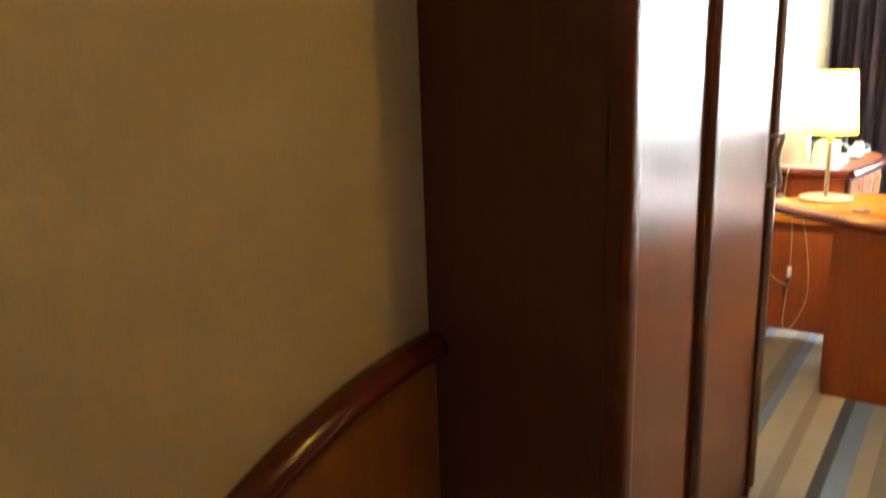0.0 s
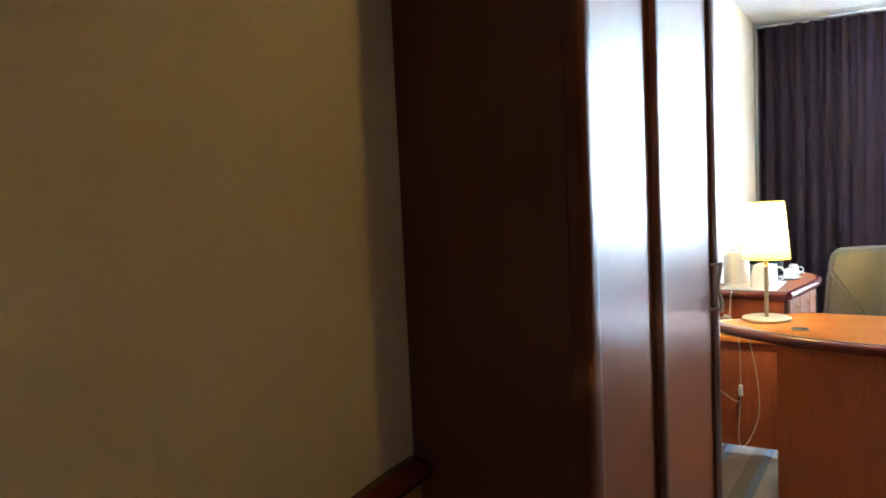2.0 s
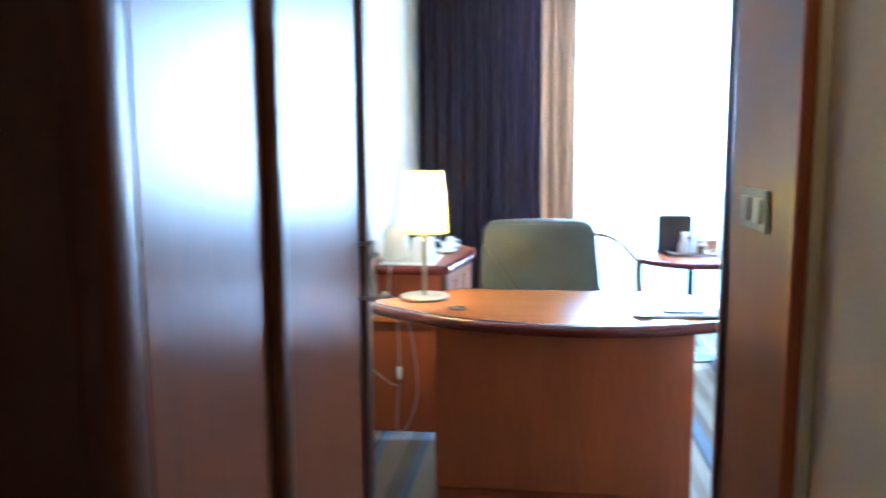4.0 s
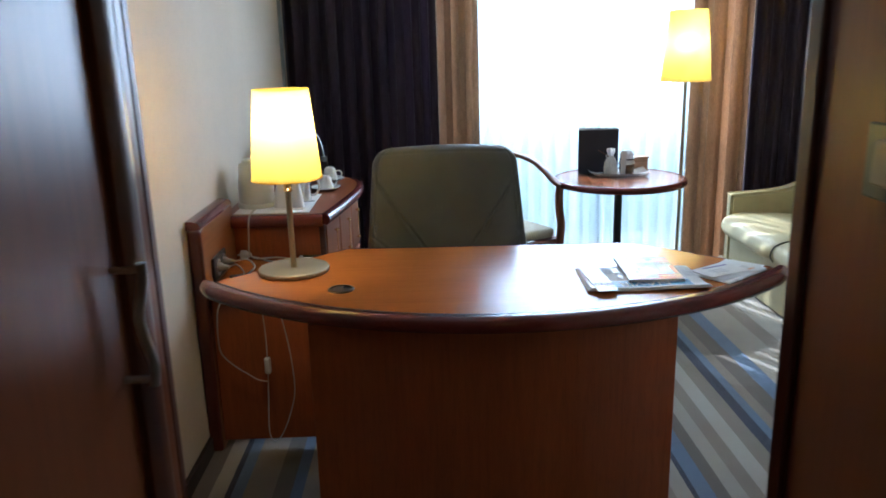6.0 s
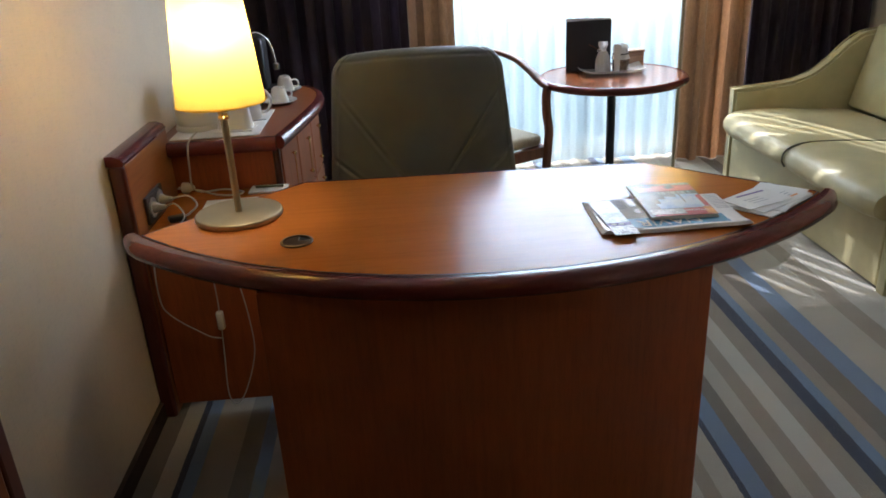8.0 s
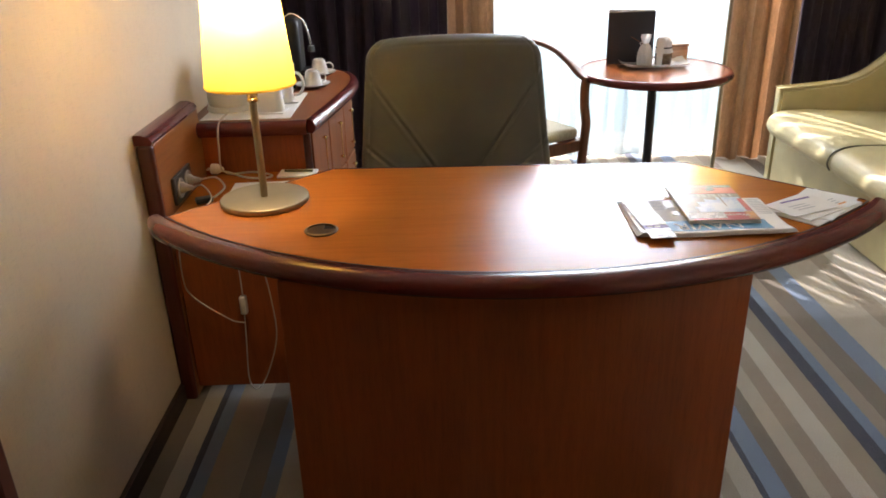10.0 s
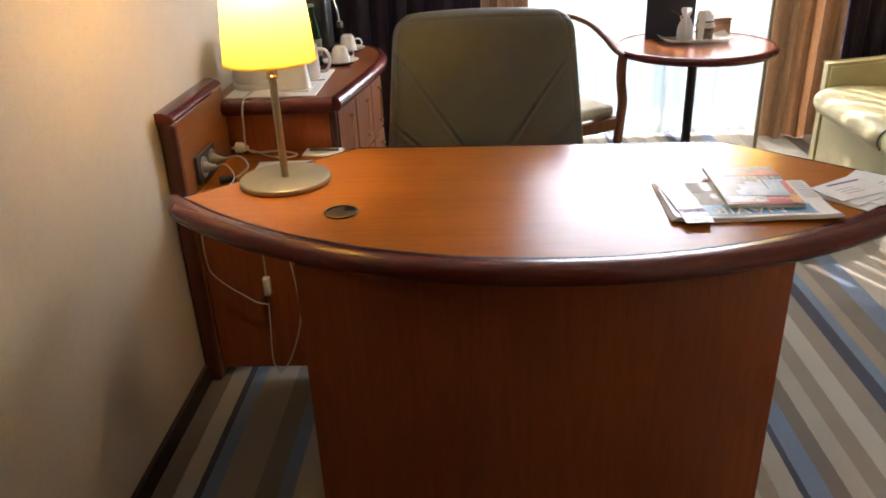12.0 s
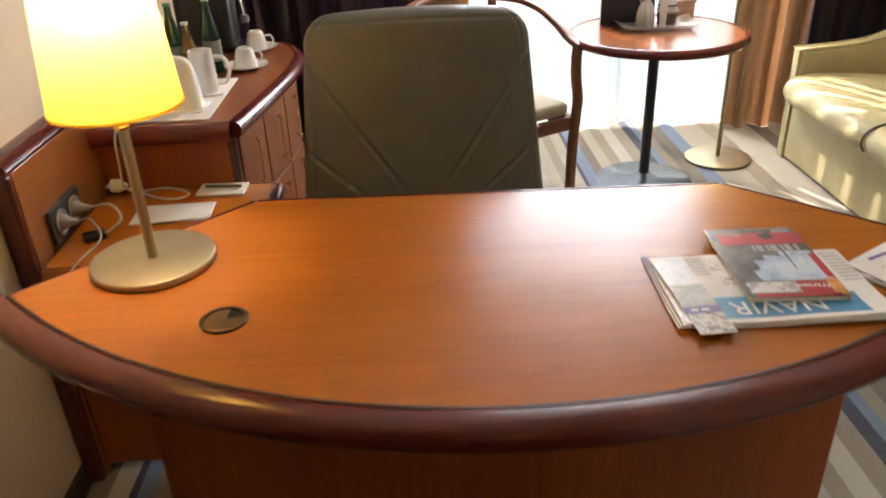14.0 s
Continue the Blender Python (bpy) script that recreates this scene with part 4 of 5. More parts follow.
NEWS_PHOTO = printed("news_photo_print", [(0.30, 0.22, 0.17), (0.62, 0.48, 0.38), (0.70, 0.66, 0.60), (0.42, 0.33, 0.28)], 34)
curled("photo", -0.160, -0.136, -0.10, 0.095, 0.0071, 0.0003, NEWS_PHOTO, paper, 1.2)
curled("photo", -0.066, -0.048, 0.050, 0.098, 0.0071, 0.0003, NEWS_PHOTO, paper, 1.2)
curled("photo", -0.062, -0.036, 0.0, 0.026, 0.0071, 0.0003, NEWS_PHOTO, paper, 1.2)
for i in range(6):
    curled("text_line", -0.10, -0.072, 0.088 - 0.010 * i, 0.091 - 0.010 * i, 0.0071, 0.0002, GREY_INK, paper, 1.2)
for i in range(9):
    curled("text_line", 0.128, 0.158, 0.088 - 0.011 * i, 0.091 - 0.011 * i, 0.0071, 0.0002, GREY_INK, paper, 1.2)

leaf = thing("leaflet", "narrow printed leaflet lying over the newspaper", "leaflet", pose(1.300, 1.664, DT + 0.0095, 0, 0, 2))
sheet("card", 0, 0, 0, 0.056, 0.225, 0.0008, 0, printed("leaflet_print", [(0.62, 0.66, 0.68), (0.72, 0.74, 0.74), (0.56, 0.62, 0.66)], 14), leaf, 0.0002)
sheet("map_print", 0.0, -0.008, 0.0009, 0.055, 0.064, 0.0003, 0, printed("leaflet_map_print", [(0.40, 0.42, 0.36), (0.30, 0.33, 0.27), (0.46, 0.46, 0.42)], 30), leaf, 0)
sheet("dark_band", 0.0, -0.050, 0.0009, 0.055, 0.018, 0.0003, 0, PURPLE_INK, leaf, 0)
sheet("photo", 0.0, -0.0855, 0.0009, 0.055, 0.052, 0.0003, 0, printed("leaflet_photo_print", [(0.30, 0.29, 0.28), (0.55, 0.54, 0.53), (0.20, 0.19, 0.19)], 34), leaf, 0)
for x in (-0.012, 0.004):
    sheet("text_line", x, -0.050, 0.0013, 0.012, 0.006, 0.0002, 0, NEWSPRINT, leaf, 0)

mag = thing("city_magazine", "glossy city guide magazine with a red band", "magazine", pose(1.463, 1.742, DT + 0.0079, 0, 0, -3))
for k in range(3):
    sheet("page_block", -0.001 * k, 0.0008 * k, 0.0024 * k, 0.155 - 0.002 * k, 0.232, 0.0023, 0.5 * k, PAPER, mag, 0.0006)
COVER = 0.0074
DARK_PRINT = printed("cover_photo_print", [(0.035, 0.034, 0.034), (0.075, 0.07, 0.068), (0.13, 0.125, 0.12)], 26, 0.34, 0.15)
SKY_PRINT = printed("cover_sky_print", [(0.28, 0.42, 0.62), (0.42, 0.54, 0.70), (0.56, 0.66, 0.76)], 18, 0.34, 0.15)
sheet("cover", 0, 0, COVER - 0.0003, 0.1535, 0.231, 0.0005, 0, DARK_PRINT, mag, 0)
sheet("red_band", 0.006, 0.078, COVER + 0.0002, 0.140, 0.042, 0.0003, 0, RED_INK, mag, 0)
sheet("dark_patch", 0.020, 0.086, COVER + 0.0005, 0.022, 0.020, 0.0002, 20, BLACK, mag, 0)
sheet("pale_patch", 0.050, 0.104, COVER + 0.0005, 0.030, 0.010, 0.0002, 0, GREY_INK, mag, 0)
sheet("pale_patch", -0.040, 0.092, COVER + 0.0005, 0.035, 0.004, 0.0002, 0, GREY_INK, mag, 0)
for x, w in ((-0.016, 0.004), (-0.006, 0.010), (0.008, 0.004), (0.018, 0.010), (0.032, 0.004), (0.042, 0.010), (0.056, 0.006)):
    sheet("letter_bar", x, 0.043, COVER + 0.0003, w, 0.022, 0.0002, 0, GREY_INK, mag, 0)
skyline = [(0.072, 0.030), (0.018, 0.030), (0.018, 0.012), (-0.012, 0.018), (-0.012, 0.0), (-0.032, 0.0), (-0.030, -0.030), (-0.044, -0.034), (-0.040, -0.066), (0.072, -0.066)]
part("sky_print", prism(skyline[::-1], COVER + 0.0002, COVER + 0.0005), SKY_PRINT, mag)
part("spire", prism([(0.026, 0.030), (0.030, 0.030), (0.029, -0.030), (0.027, -0.030)], COVER + 0.0006, COVER + 0.0008), DARK_PRINT, mag)
sheet("pale_strip", -0.030, -0.086, COVER + 0.0003, 0.078, 0.032, 0.0003, 0, printed("pale_strip_print", [(0.62, 0.60, 0.58), (0.72, 0.70, 0.68), (0.40, 0.38, 0.38)], 40), mag, 0)
sheet("orange_band", 0.066, -0.088, COVER + 0.0003, 0.020, 0.050, 0.0003, 0, plain("amber_print", (0.62, 0.26, 0.06), 0.35, 0.0, 0.4, 30), mag, 0)
sheet("red_edge", 0.0, -0.109, COVER + 0.0003, 0.13, 0.010, 0.0003, 0, RED_INK, mag, 0)
sheet("title_band", 0.033, -0.086, COVER + 0.0003, 0.046, 0.034, 0.0003, 0, RED_INK, mag, 0)
sheet("red_edge", 0.070, -0.020, COVER + 0.0003, 0.012, 0.080, 0.0003, 0, RED_INK, mag, 0)
lettering("Warsaw", 0.017, PAPER, pose(0.033, -0.084, COVER + 0.0008, 0, 0, 180), mag)

env = thing("paper_stack", "loose white envelopes and forms in a pile", "papers", pose(1.695, 1.722, DT, 0, 0, 38))
sheet("form", 0, 0, 0, 0.205, 0.125, 0.0022, 0, PAPER, env)
sheet("form", 0.030, 0.004, 0.0024, 0.19, 0.118, 0.0010, 9, PAPER, env)
sheet("form", 0.012, 0.010, 0.0036, 0.20, 0.12, 0.0012, -6, PAPER, env)
sheet("yellow_bar", 0.045, -0.030, 0.0049, 0.07, 0.006, 0.0003, -6, ORANGE_INK, env, 0)
for i in range(3):
    sheet("text_line", 0.05, 0.0 - 0.011 * i, 0.0049, 0.06 - 0.012 * i, 0.0025, 0.0002, -6, GREY_INK, env, 0)
sheet("form", -0.060, 0.028, 0.0050, 0.07, 0.060, 0.0010, 24, PAPER, env)
e2 = sheet("envelope", -0.020, 0.015, 0.0062, 0.15, 0.085, 0.0012, -14, NEWSPRINT, env)
sheet("purple_bar", 0.0, 0.047, 0.0075, 0.09, 0.007, 0.0003, -14, PURPLE_INK, e2, 0)
for i in range(3):
    sheet("text_line", -0.030, 0.026 - 0.012 * i, 0.0075, 0.05, 0.0025, 0.0002, -14, GREY_INK, e2, 0)

# ---- things on the return ----
RT = 0.611
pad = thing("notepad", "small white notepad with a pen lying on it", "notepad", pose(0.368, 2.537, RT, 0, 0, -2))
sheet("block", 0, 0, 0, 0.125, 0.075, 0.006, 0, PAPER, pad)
part("pen", tube([(-0.045, 0.008, 0.0105), (0.05, 0.003, 0.0105)], 0.0042, 8, 1), plain("olive_pen_plastic", (0.10, 0.10, 0.05), 0.4), pad, "dark olive pen", True)
fold = thing("leaflet_folder", "white paper folder lying flat", "folder", pose(0.275, 2.405, RT, 0, 0, 2))
sheet("cover", 0, 0, 0, 0.19, 0.105, 0.003, 0, PAPER, fold)
sheet("insert", 0.01, -0.01, 0.0031, 0.17, 0.085, 0.002, 4, NEWSPRINT, fold)

plate = thing("wall_socket", "double wall socket with dark plate and two white plugs", "socket", pose(0.0505, 2.32, 0.66))
part("plate", box(0, 0.010, -0.082, 0.082, -0.042, 0.042, 0.003), plain("dark_grey_plastic", (0.05, 0.045, 0.04), 0.4), plate)
for y in (-0.038, 0.038):
    part("insert", turned(lathe([(0, 0), (0.031, 0), (0.031, 0.004), (0.024, 0.004), (0.022, 0.002), (0, 0.002)], 28), pose(0.010, y, 0, 0, 90, 0)), plain("grey_socket_plastic", (0.36, 0.35, 0.33), 0.4), plate, "", True)
    part("plug", turned(lathe([(0, 0), (0.017, 0), (0.017, 0.008), (0.011, 0.016), (0.006, 0.036), (0, 0.036)], 20), pose(0.0125, y, 0, 0, 90, 0)), plain("pale_grey_plug", (0.42, 0.40, 0.36), 0.4), plate, "", True)


def cord(name, label, points, r=0.0028):
    c = thing(name, label, "cable", group="cables by the desk")
    part("lead", tube(points, r, 7, 8), CABLE, c, "", True)
    return c


cord("lamp_cable", "white lamp cord hanging below the desk", [(0.098, 2.282, 0.66), (0.135, 2.262, 0.672), (0.165, 2.225, 0.64), (0.13, 2.15, 0.615), (0.10, 2.10, 0.57), (0.088, 2.10, 0.50), (0.082, 2.12, 0.41), (0.092, 2.14, 0.365), (0.13, 2.145, 0.325), (0.165, 2.145, 0.30), (0.20, 2.145, 0.276), (0.236, 2.145, 0.268)], 0.0021)
c = cord("switch_cable", "white cord with an inline switch", [(0.238, 2.02, 0.70), (0.240, 2.10, 0.60), (0.240, 2.14, 0.46), (0.238, 2.145, 0.33), (0.231, 2.145, 0.21), (0.227, 2.13, 0.08), (0.25, 2.12, 0.045), (0.285, 2.13, 0.09), (0.323, 2.145, 0.206), (0.325, 2.145, 0.32), (0.31, 2.14, 0.46), (0.29, 2.10, 0.60), (0.27, 2.02, 0.70)], 0.002)
part("inline_switch", box(0.228, 0.249, 2.133, 2.156, 0.30, 0.36, 0.006, 3), WHITE, c, "", True)
k = cord("kettle_cable", "white kettle cord with a loose plug", [(0.125, 2.68, 0.792), (0.125, 2.575, 0.792), (0.122, 2.538, 0.765), (0.118, 2.535, 0.70), (0.115, 2.54, 0.64), (0.14, 2.55, 0.616), (0.215, 2.565, 0.615), (0.285, 2.52, 0.616), (0.265, 2.47, 0.622), (0.20, 2.50, 0.618), (0.14, 2.555, 0.618), (0.10, 2.552, 0.628)], 0.003)
part("plug", turned(lathe([(0, 0), (0.007, 0), (0.012, 0.012), (0.018, 0.02), (0.018, 0.04), (0, 0.04)], 18), pose(0.118, 2.553, 0.631, 0, -88, -4)), WHITE, k, "", True)
for dy in (-0.008, 0.008):
    part("pin", tube([(0.079, 2.555 + dy, 0.632), (0.062, 2.556 + dy, 0.632)], 0.0022, 6, 1), STEEL, k)
cord("phone_cable", "white cord running off the return", [(0.098, 2.358, 0.66), (0.15, 2.35, 0.668), (0.185, 2.31, 0.65), (0.165, 2.285, 0.632), (0.148, 2.288, 0.622)], 0.0028)
ad = thing("power_adaptor", "small black plug adaptor", "adaptor", pose(0.125, 2.285, RT, 0, 0, 25))
part("body", box(-0.025, 0.025, -0.016, 0.016, 0, 0.016, 0.004), BLACK, ad)

# ---- things on the sideboard ----
ST = TOPZ + 0.0008
mat = thing("tray_mat", "white paper tray mat", "tray mat", pose(0.20, 2.795, ST))
sheet("sheet", 0, 0, 0, 0.30, 0.40, 0.003, 0, PAPER, mat)
MT = ST + 0.0035
ket = thing("kettle", "white electric kettle on its base", "kettle", pose(0.115, 2.755, MT, 0, 0, -38))
part("power_base", lathe([(0, 0), (0.076, 0), (0.078, 0.006), (0.074, 0.018), (0, 0.018)], 40), WHITE, ket, "", True)
part("body", lathe([(0, 0.0185), (0.070, 0.0185), (0.073, 0.03), (0.072, 0.10), (0.064, 0.165), (0.058, 0.182), (0, 0.186)], 40), WHITE, ket, "", True)
part("lid", lathe([(0, 0.1865), (0.052, 0.184), (0.048, 0.196), (0.012, 0.202), (0.012, 0.212), (0, 0.214)], 32), WHITE, ket, "", True)
part("handle", bar([(-0.062, 0, 0.165), (-0.088, 0, 0.165), (-0.098, 0, 0.11), (-0.090, 0, 0.05), (-0.070, 0, 0.04)], 0.016, 0.012), plain("grey_handle_plastic", (0.22, 0.21, 0.20), 0.4), ket, "", True)
part("spout", turned(box(0, 0.03, -0.016, 0.016, -0.012, 0.012, 0.006, 2), pose(0.055, 0, 0.158, 0, -25, 0)), WHITE, ket, "", True)
box1 = thing("tea_box", "white folded card holder on the tray mat", "card holder", pose(0.255, 2.70, MT, 0, 0, -4))
b = bmesh.new()
rings = []
for w, d, y, z in ((0.124, 0.066, 0.0, 0.003), (0.116, 0.058, 0.002, 0.03), (0.104, 0.046, 0.005, 0.07), (0.093, 0.034, 0.008, 0.10), (0.082, 0.028, 0.010, 0.118), (0.064, 0.022, 0.011, 0.130), (0.036, 0.014, 0.011, 0.136), (0.008, 0.006, 0.011, 0.138)):
    rings.append([b.verts.new((px, py + y, z)) for px, py in round_rect(w, d, d * 0.42, 5)])
for p, q in zip(rings, rings[1:]):
    for i in range(len(p)):
        j = (i + 1) % len(p)
        b.faces.new((p[i], p[j], q[j], q[i]))
b.faces.new(rings[0][::-1])
b.faces.new(rings[-1])
part("card", b, PAPER, box1, "", True)
sheet("foot", 0, -0.005, 0, 0.135, 0.085, 0.003, 0, PAPER, box1)


def mug_shape(r, h, flare):
    t = 0.0035
    return lathe([(0, 0), (r, 0), (r * (1 + flare * 0.5), h * 0.5), (r * (1 + flare), h), (r * (1 + flare) - t, h), (r * (1 + flare * 0.5) - t, h * 0.5), (r - t, t), (0, t)], 32)


mug = thing("milk_jug", "tall white china mug with a large handle", "mug", pose(0.285, 2.86, MT))
part("body", mug_shape(0.038, 0.118, -0.12), CHINA, mug, "", True)
part("handle", tube([(0.032, 0, 0.10), (0.062, 0.0, 0.094), (0.075, 0, 0.06), (0.062, 0, 0.026), (0.037, 0, 0.02)], 0.0055, 10), CHINA, mug, "", True)
spoon = thing("tea_spoon", "small steel tea spoon on the tray mat", "spoon", pose(0.315, 2.80, MT, 0, 0, 10))
part("handle", tube([(-0.03, 0, 0.003), (0.03, 0, 0.004)], 0.0022, 6, 1), STEEL, spoon)
glass_m, n2, n3, n4, gbs = nodes("clear_drinking_glass")
gbs.inputs["Transmission Weight"].default_value, gbs.inputs["Roughness"].default_value, gbs.inputs["IOR"].default_value = 1.0, 0.02, 1.45
tum = thing("tumbler", "small clear drinking glass", "glass", pose(0.185, 2.84, MT))
part("body", mug_shape(0.026, 0.085, 0.12), glass_m, tum, "", True)


BOTTLE_LABEL = plain("muted_label_paper", (0.20, 0.24, 0.19), 0.6, 0.0, 0.4, 60)


def bottle(name, label, x, y, r, h, glass, cap):
    o = thing(name, label, "bottle", pose(x, y, ST), "bottles on the sideboard")
    part("body", lathe([(0, 0), (r * 0.92, 0), (r, 0.006), (r, h * 0.44), (r * 0.95, h * 0.50), (r * 0.68, h * 0.68), (r * 0.44, h * 0.82), (r * 0.38, h * 0.88), (r * 0.38, h * 0.955), (0, h * 0.955)], 28), glass, o, "", True)
    part("cap", lathe([(0, h * 0.956), (r * 0.44, h * 0.956), (r * 0.44, h), (0, h)], 20), cap, o, "", True)
    part("label", lathe([(r + 0.0004, h * 0.16), (r + 0.0008, h * 0.16), (r + 0.0008, h * 0.44), (r + 0.0004, h * 0.44), (r + 0.0004, h * 0.16)], 28), BOTTLE_LABEL, o, "plain printed paper label")
    return o


def tinted(name, color, rough=0.05):
    m, nt, ns, ln, b = nodes(name)
    b.inputs["Base Color"].default_value = (*color, 1)
    b.inputs["Transmission Weight"].default_value, b.inputs["Roughness"].default_value, b.inputs["IOR"].default_value = 0.9, rough, 1.45
    return m


GREEN_GLASS = tinted("green_bottle_glass", (0.03, 0.20, 0.11))
bottle("water_bottle", "green glass water bottle", 0.160, 3.05, 0.028, 0.222, GREEN_GLASS, plain("green_cap", (0.05, 0.25, 0.12), 0.4))
bottle("water_bottle", "green glass water bottle", 0.262, 3.10, 0.027, 0.225, GREEN_GLASS, plain("silver_green_cap", (0.2, 0.4, 0.28), 0.35))
bottle("juice_bottle", "small bottle of orange juice", 0.213, 3.01, 0.025, 0.172, tinted("juice_in_clear_glass", (0.72, 0.52, 0.16)), plain("pale_cap", (0.6, 0.6, 0.55), 0.4))


def cup(x, y, ang):
    o = thing("coffee_cup", "white china cup upside down on a saucer", "cup", pose(x, y, ST, 0, 0, ang), "cups on the sideboard")
    part("saucer", lathe([(0, 0), (0.036, 0), (0.055, 0.004), (0.070, 0.011), (0.0705, 0.013), (0.055, 0.007), (0.036, 0.004), (0, 0.004)], 40), CHINA, o, "", True)
    part("body", lathe([(0.0385, 0.0055), (0.0365, 0.016), (0.0305, 0.044), (0.026, 0.060), (0.021, 0.062), (0.020, 0.066), (0.018, 0.066), (0.018, 0.062), (0, 0.061)], 36), CHINA, o, "", True)
    part("handle", tube([(0.035, 0, 0.020), (0.052, 0, 0.018), (0.058, 0, 0.032), (0.048, 0, 0.046), (0.030, 0, 0.046)], 0.0035, 8), CHINA, o, "", True)


cup(0.352, 3.125, 35)
cup(0.345, 3.375, 10)

cof = thing("coffee_machine", "black coffee machine with a chrome curved lever", "coffee machine", pose(0.19, 3.40, ST))
part("body", turned(box(-0.10, 0.085, -0.07, 0.09, 0.0, 0.235, 0.028, 4), pose(0, 0, 0)), BLACK, cof, "", True)
part("drip_tray", box(0.0, 0.12, -0.05, 0.06, 0.0, 0.022, 0.005), BLACK, cof)
part("lever", tube([(0.02, -0.03, 0.225), (0.06, -0.04, 0.252), (0.105, -0.04, 0.225), (0.125, -0.04, 0.165), (0.13, -0.04, 0.115)], 0.0045, 10), CHROME, cof, "curved chrome lever", True)
part("knob", lathe([(0, 0.0), (0.013, 0.0), (0.015, 0.012), (0.013, 0.024), (0, 0.024)], 20, 0.131, -0.04), plain("grey_knob", (0.16, 0.17, 0.18), 0.3), cof, "", True)
for v in cof.children:
    if v.name.startswith("knob"):
        v.location.z = 0.098

# ---- things on the round table ----
TT = 0.6745
menu = thing("menu_folder", "dark standing menu folder opened in a V", "menu", pose(1.825, 4.02, TT))
part("front_cover", turned(box(-0.235, 0.0, -0.0015, 0.0015, 0, 0.255, 0.0008, 1), pose(0.115, 0.0, 0, 0, 0, 2)), plain("black_menu_card", (0.02, 0.018, 0.026), 0.4), menu)
part("back_cover", turned(box(-0.235, 0.0, 0.002, 0.005, 0, 0.255, 0.0008, 1), pose(0.115, 0.0, 0, 0, 0, -24)), plain("dark_menu_card", (0.03, 0.028, 0.036), 0.4), menu)
part("inner_sheet", turned(box(-0.228, -0.003, -0.0004, 0.0004, 0.004, 0.262, 0), pose(0.115, 0.002, 0, 0, 0, -16)), PAPER, menu)
tray = thing("white_dish", "white rectangular china dish with raised corners", "dish", pose(1.925, 3.935, TT, 0, 0, -3))
b = bmesh.new()
G = {}
for i in range(17):
    for j in range(11):
        u, v = i / 8 - 1, j / 5 - 1
        r = max(abs(u), abs(v))
        G[i, j] = b.verts.new((u * 0.165, v * 0.10, 0.006 + 0.016 * max(0, (r - 0.7) / 0.3) ** 2 + 0.012 * abs(u * v) ** 3))
for i in range(16):
    for j in range(10):
        b.faces.new((G[i, j], G[i + 1, j], G[i + 1, j + 1], G[i, j + 1]))
bmesh.ops.solidify(b, geom=b.faces[:], thickness=0.005)
part("dish", b, CHINA, tray, "", True)


def on_dish(name, label, cat, x, y):
    return thing(name, label, cat, pose(1.925 + x, 3.935 + y, TT + 0.0075), "things on the dish")


def gathered(profile, n, folds, depth):
    """A thin bag or cover of revolution, its wall drawn into soft folds."""
    b = bmesh.new()
    rings = []
    for k, (r, z) in enumerate(profile):
        f = depth * min(1, k / 3)
        rings.append([b.verts.new(((r * (1 + f * math.sin(folds * a + k * 0.5))) * math.cos(a), (r * (1 + f * math.cos(folds * a * 0.5 + k * 0.3))) * math.sin(a), z + 0.004 * f * math.sin(folds * a * 1.5))) for a in [2 * math.pi * q / n for q in range(n)]])
    for p, q in zip(rings, rings[1:]):
        for m in range(n):
            b.faces.new((p[m], p[(m + 1) % n], q[(m + 1) % n], q[m]))
    b.faces.new(rings[0][::-1])
    return b


FILM = fabric("thin_white_wrap", (0.80, 0.80, 0.79), 0.4, 120, 0.1, 0.45)
bag = on_dish("gift_bag", "small white wrapped bag tied at its neck", "gift bag", -0.050, -0.01)
part("pouch", gathered([(0.034, 0.0), (0.038, 0.012), (0.037, 0.04), (0.031, 0.07), (0.022, 0.095), (0.013, 0.108), (0.016, 0.118), (0.022, 0.135), (0.020, 0.150)], 40, 8, 0.16), FILM, bag, "", True)
part("ribbon", tube([(-0.010, -0.014, 0.108), (-0.024, -0.016, 0.116), (-0.032, -0.016, 0.110), (-0.024, -0.016, 0.102), (-0.008, -0.015, 0.106), (0.012, -0.012, 0.108)], 0.0022, 6), PAPER, bag, "curled white ribbon", True)
part("stick", tube([(-0.012, -0.012, 0.105), (-0.075, -0.004, 0.142)], 0.0016, 6, 1), WALNUT, bag, "thin dark stick")
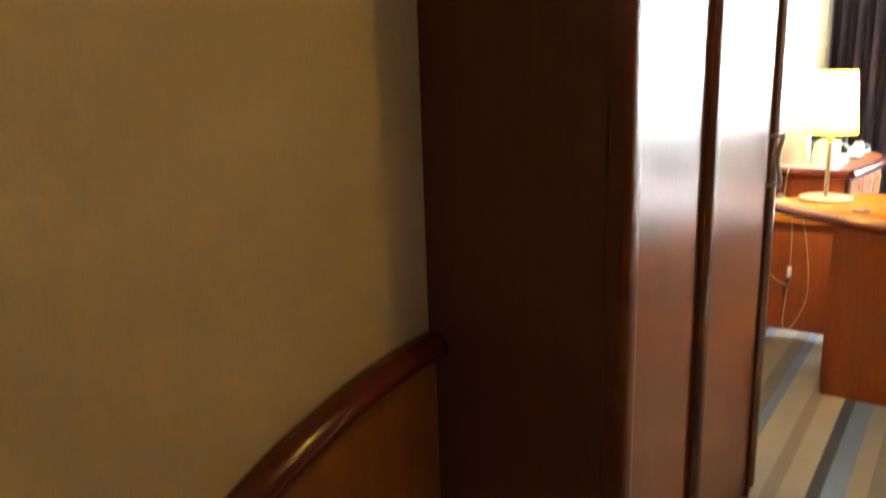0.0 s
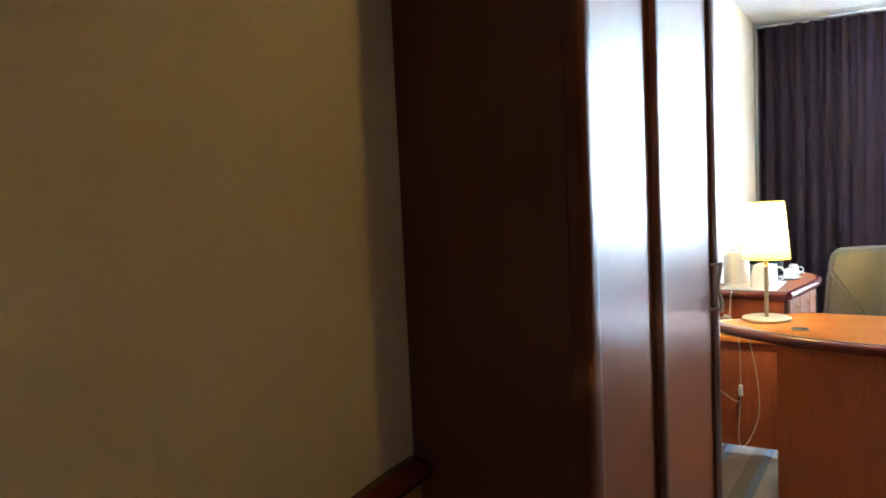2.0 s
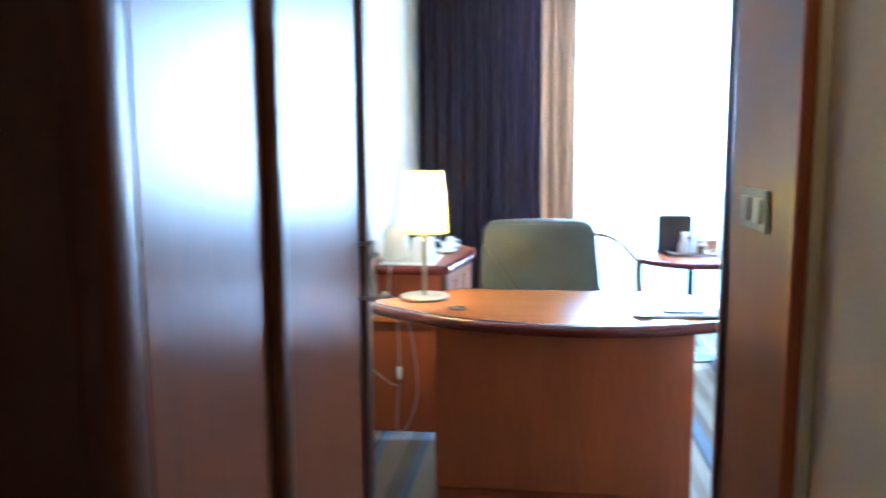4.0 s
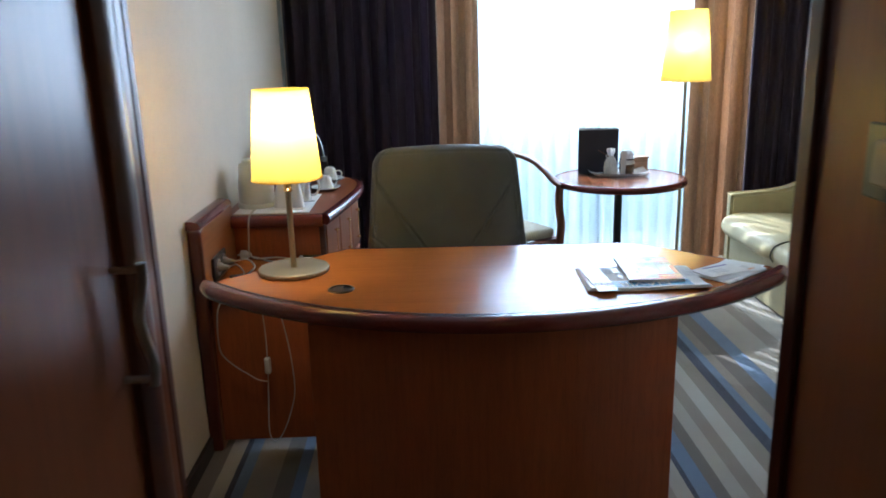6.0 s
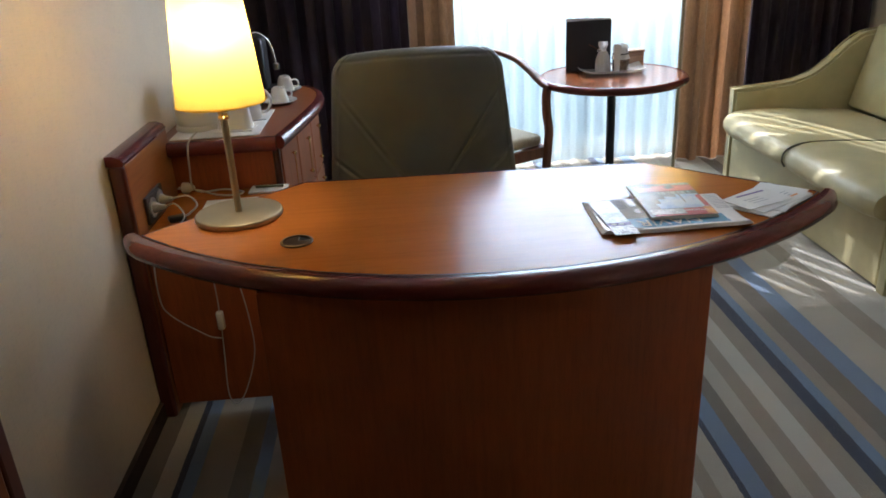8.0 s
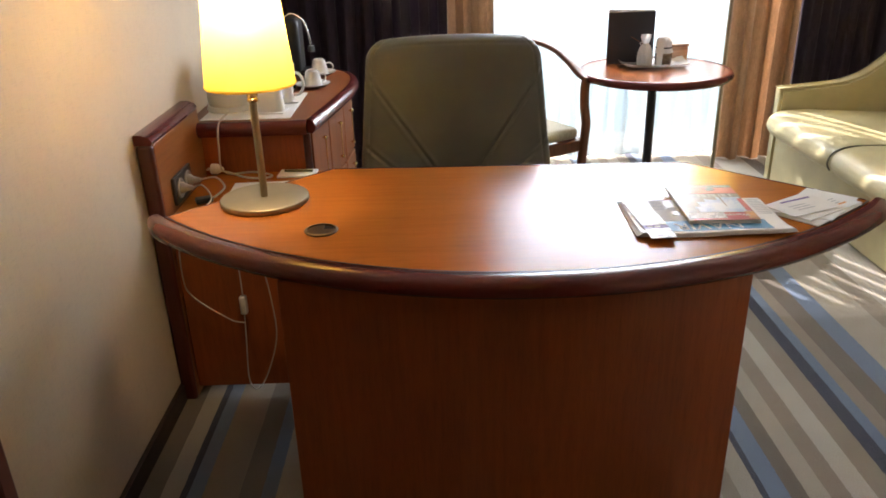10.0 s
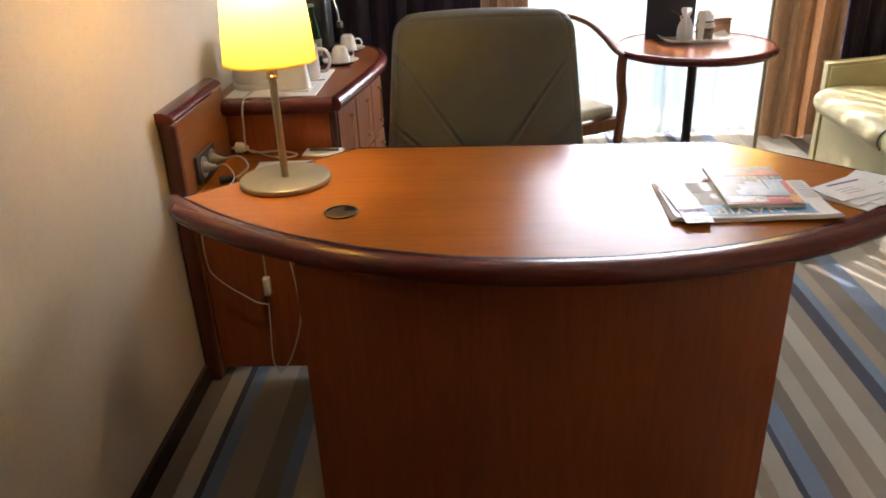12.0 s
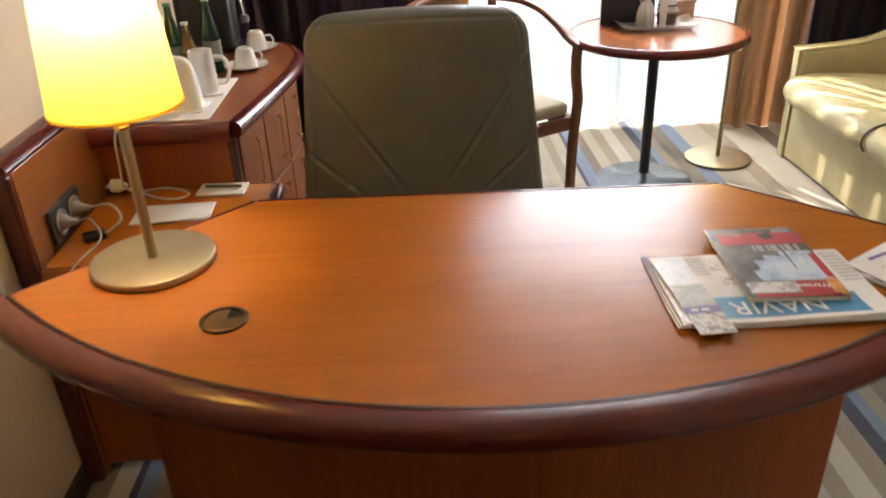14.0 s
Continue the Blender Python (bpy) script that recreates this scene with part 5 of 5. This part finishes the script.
part("filling", lathe([(0, 0.001), (0.030, 0.001), (0.0335, 0.012), (0.031, 0.026), (0, 0.030)], 24), plain("pale_biscuit", (0.55, 0.43, 0.22), 0.7), bag, "", True)
pot = on_dish("preserve_jar", "small glass jar with a white cloth cover", "jar", 0.046, 0.005)
part("glass", lathe([(0, 0), (0.036, 0), (0.041, 0.006), (0.041, 0.070), (0.034, 0.084), (0.031, 0.084), (0.038, 0.068), (0.038, 0.008), (0, 0.005)], 32), glass_m, pot, "", True)
part("contents", lathe([(0, 0.0055), (0.034, 0.0055), (0.0372, 0.009), (0.0372, 0.052), (0, 0.055)], 28), plain("tan_preserve", (0.30, 0.19, 0.10), 0.35, 0.0, 0.3, 90), pot, "", True)
part("cloth_cover", gathered([(0.047, 0.060), (0.040, 0.080), (0.036, 0.092), (0.038, 0.112), (0.028, 0.128), (0.012, 0.136), (0.001, 0.137)], 40, 9, 0.10), FILM, pot, "white gathered cloth cover", True)
part("band", lathe([(0.0385, 0.082), (0.041, 0.082), (0.041, 0.088), (0.0385, 0.088), (0.0385, 0.082)], 28), BLACK, pot, "dark band round the neck", True)
tag = on_dish("folded_card", "narrow white folded card leaning on the jar", "card", -0.002, -0.052)
for a in (-6, 24):
    part("card_leaf", turned(box(0.0, 0.026, -0.0005, 0.0005, 0, 0.138, 0), pose(0, 0, 0.0005, -7, 4, a)), PAPER, tag)
wb = thing("wooden_box", "small pale wooden holder on the table", "holder", pose(2.075, 4.06, TT, 0, 0, 12))
part("body", box(-0.045, 0.045, -0.03, 0.03, 0, 0.075, 0.004), wood("pale_box_wood", (0.52, 0.34, 0.23), 0.45, 0, 0.1), wb)
part("lid", box(-0.049, 0.049, -0.034, 0.034, 0.0755, 0.09, 0.003), wood("pale_lid_wood", (0.48, 0.31, 0.20), 0.45, 0, 0.1), wb)

# grey profile where the west wall meets the curtains
structure("trim_window_return", box(LEFT_N + 0.004, LEFT_N + 0.024, 4.42, 4.46, 0.0, TOP - 0.002, 0.004), plain("grey_profile_paint", (0.28, 0.29, 0.27), 0.45), "narrow grey corner profile beside the curtain", "corner profile")
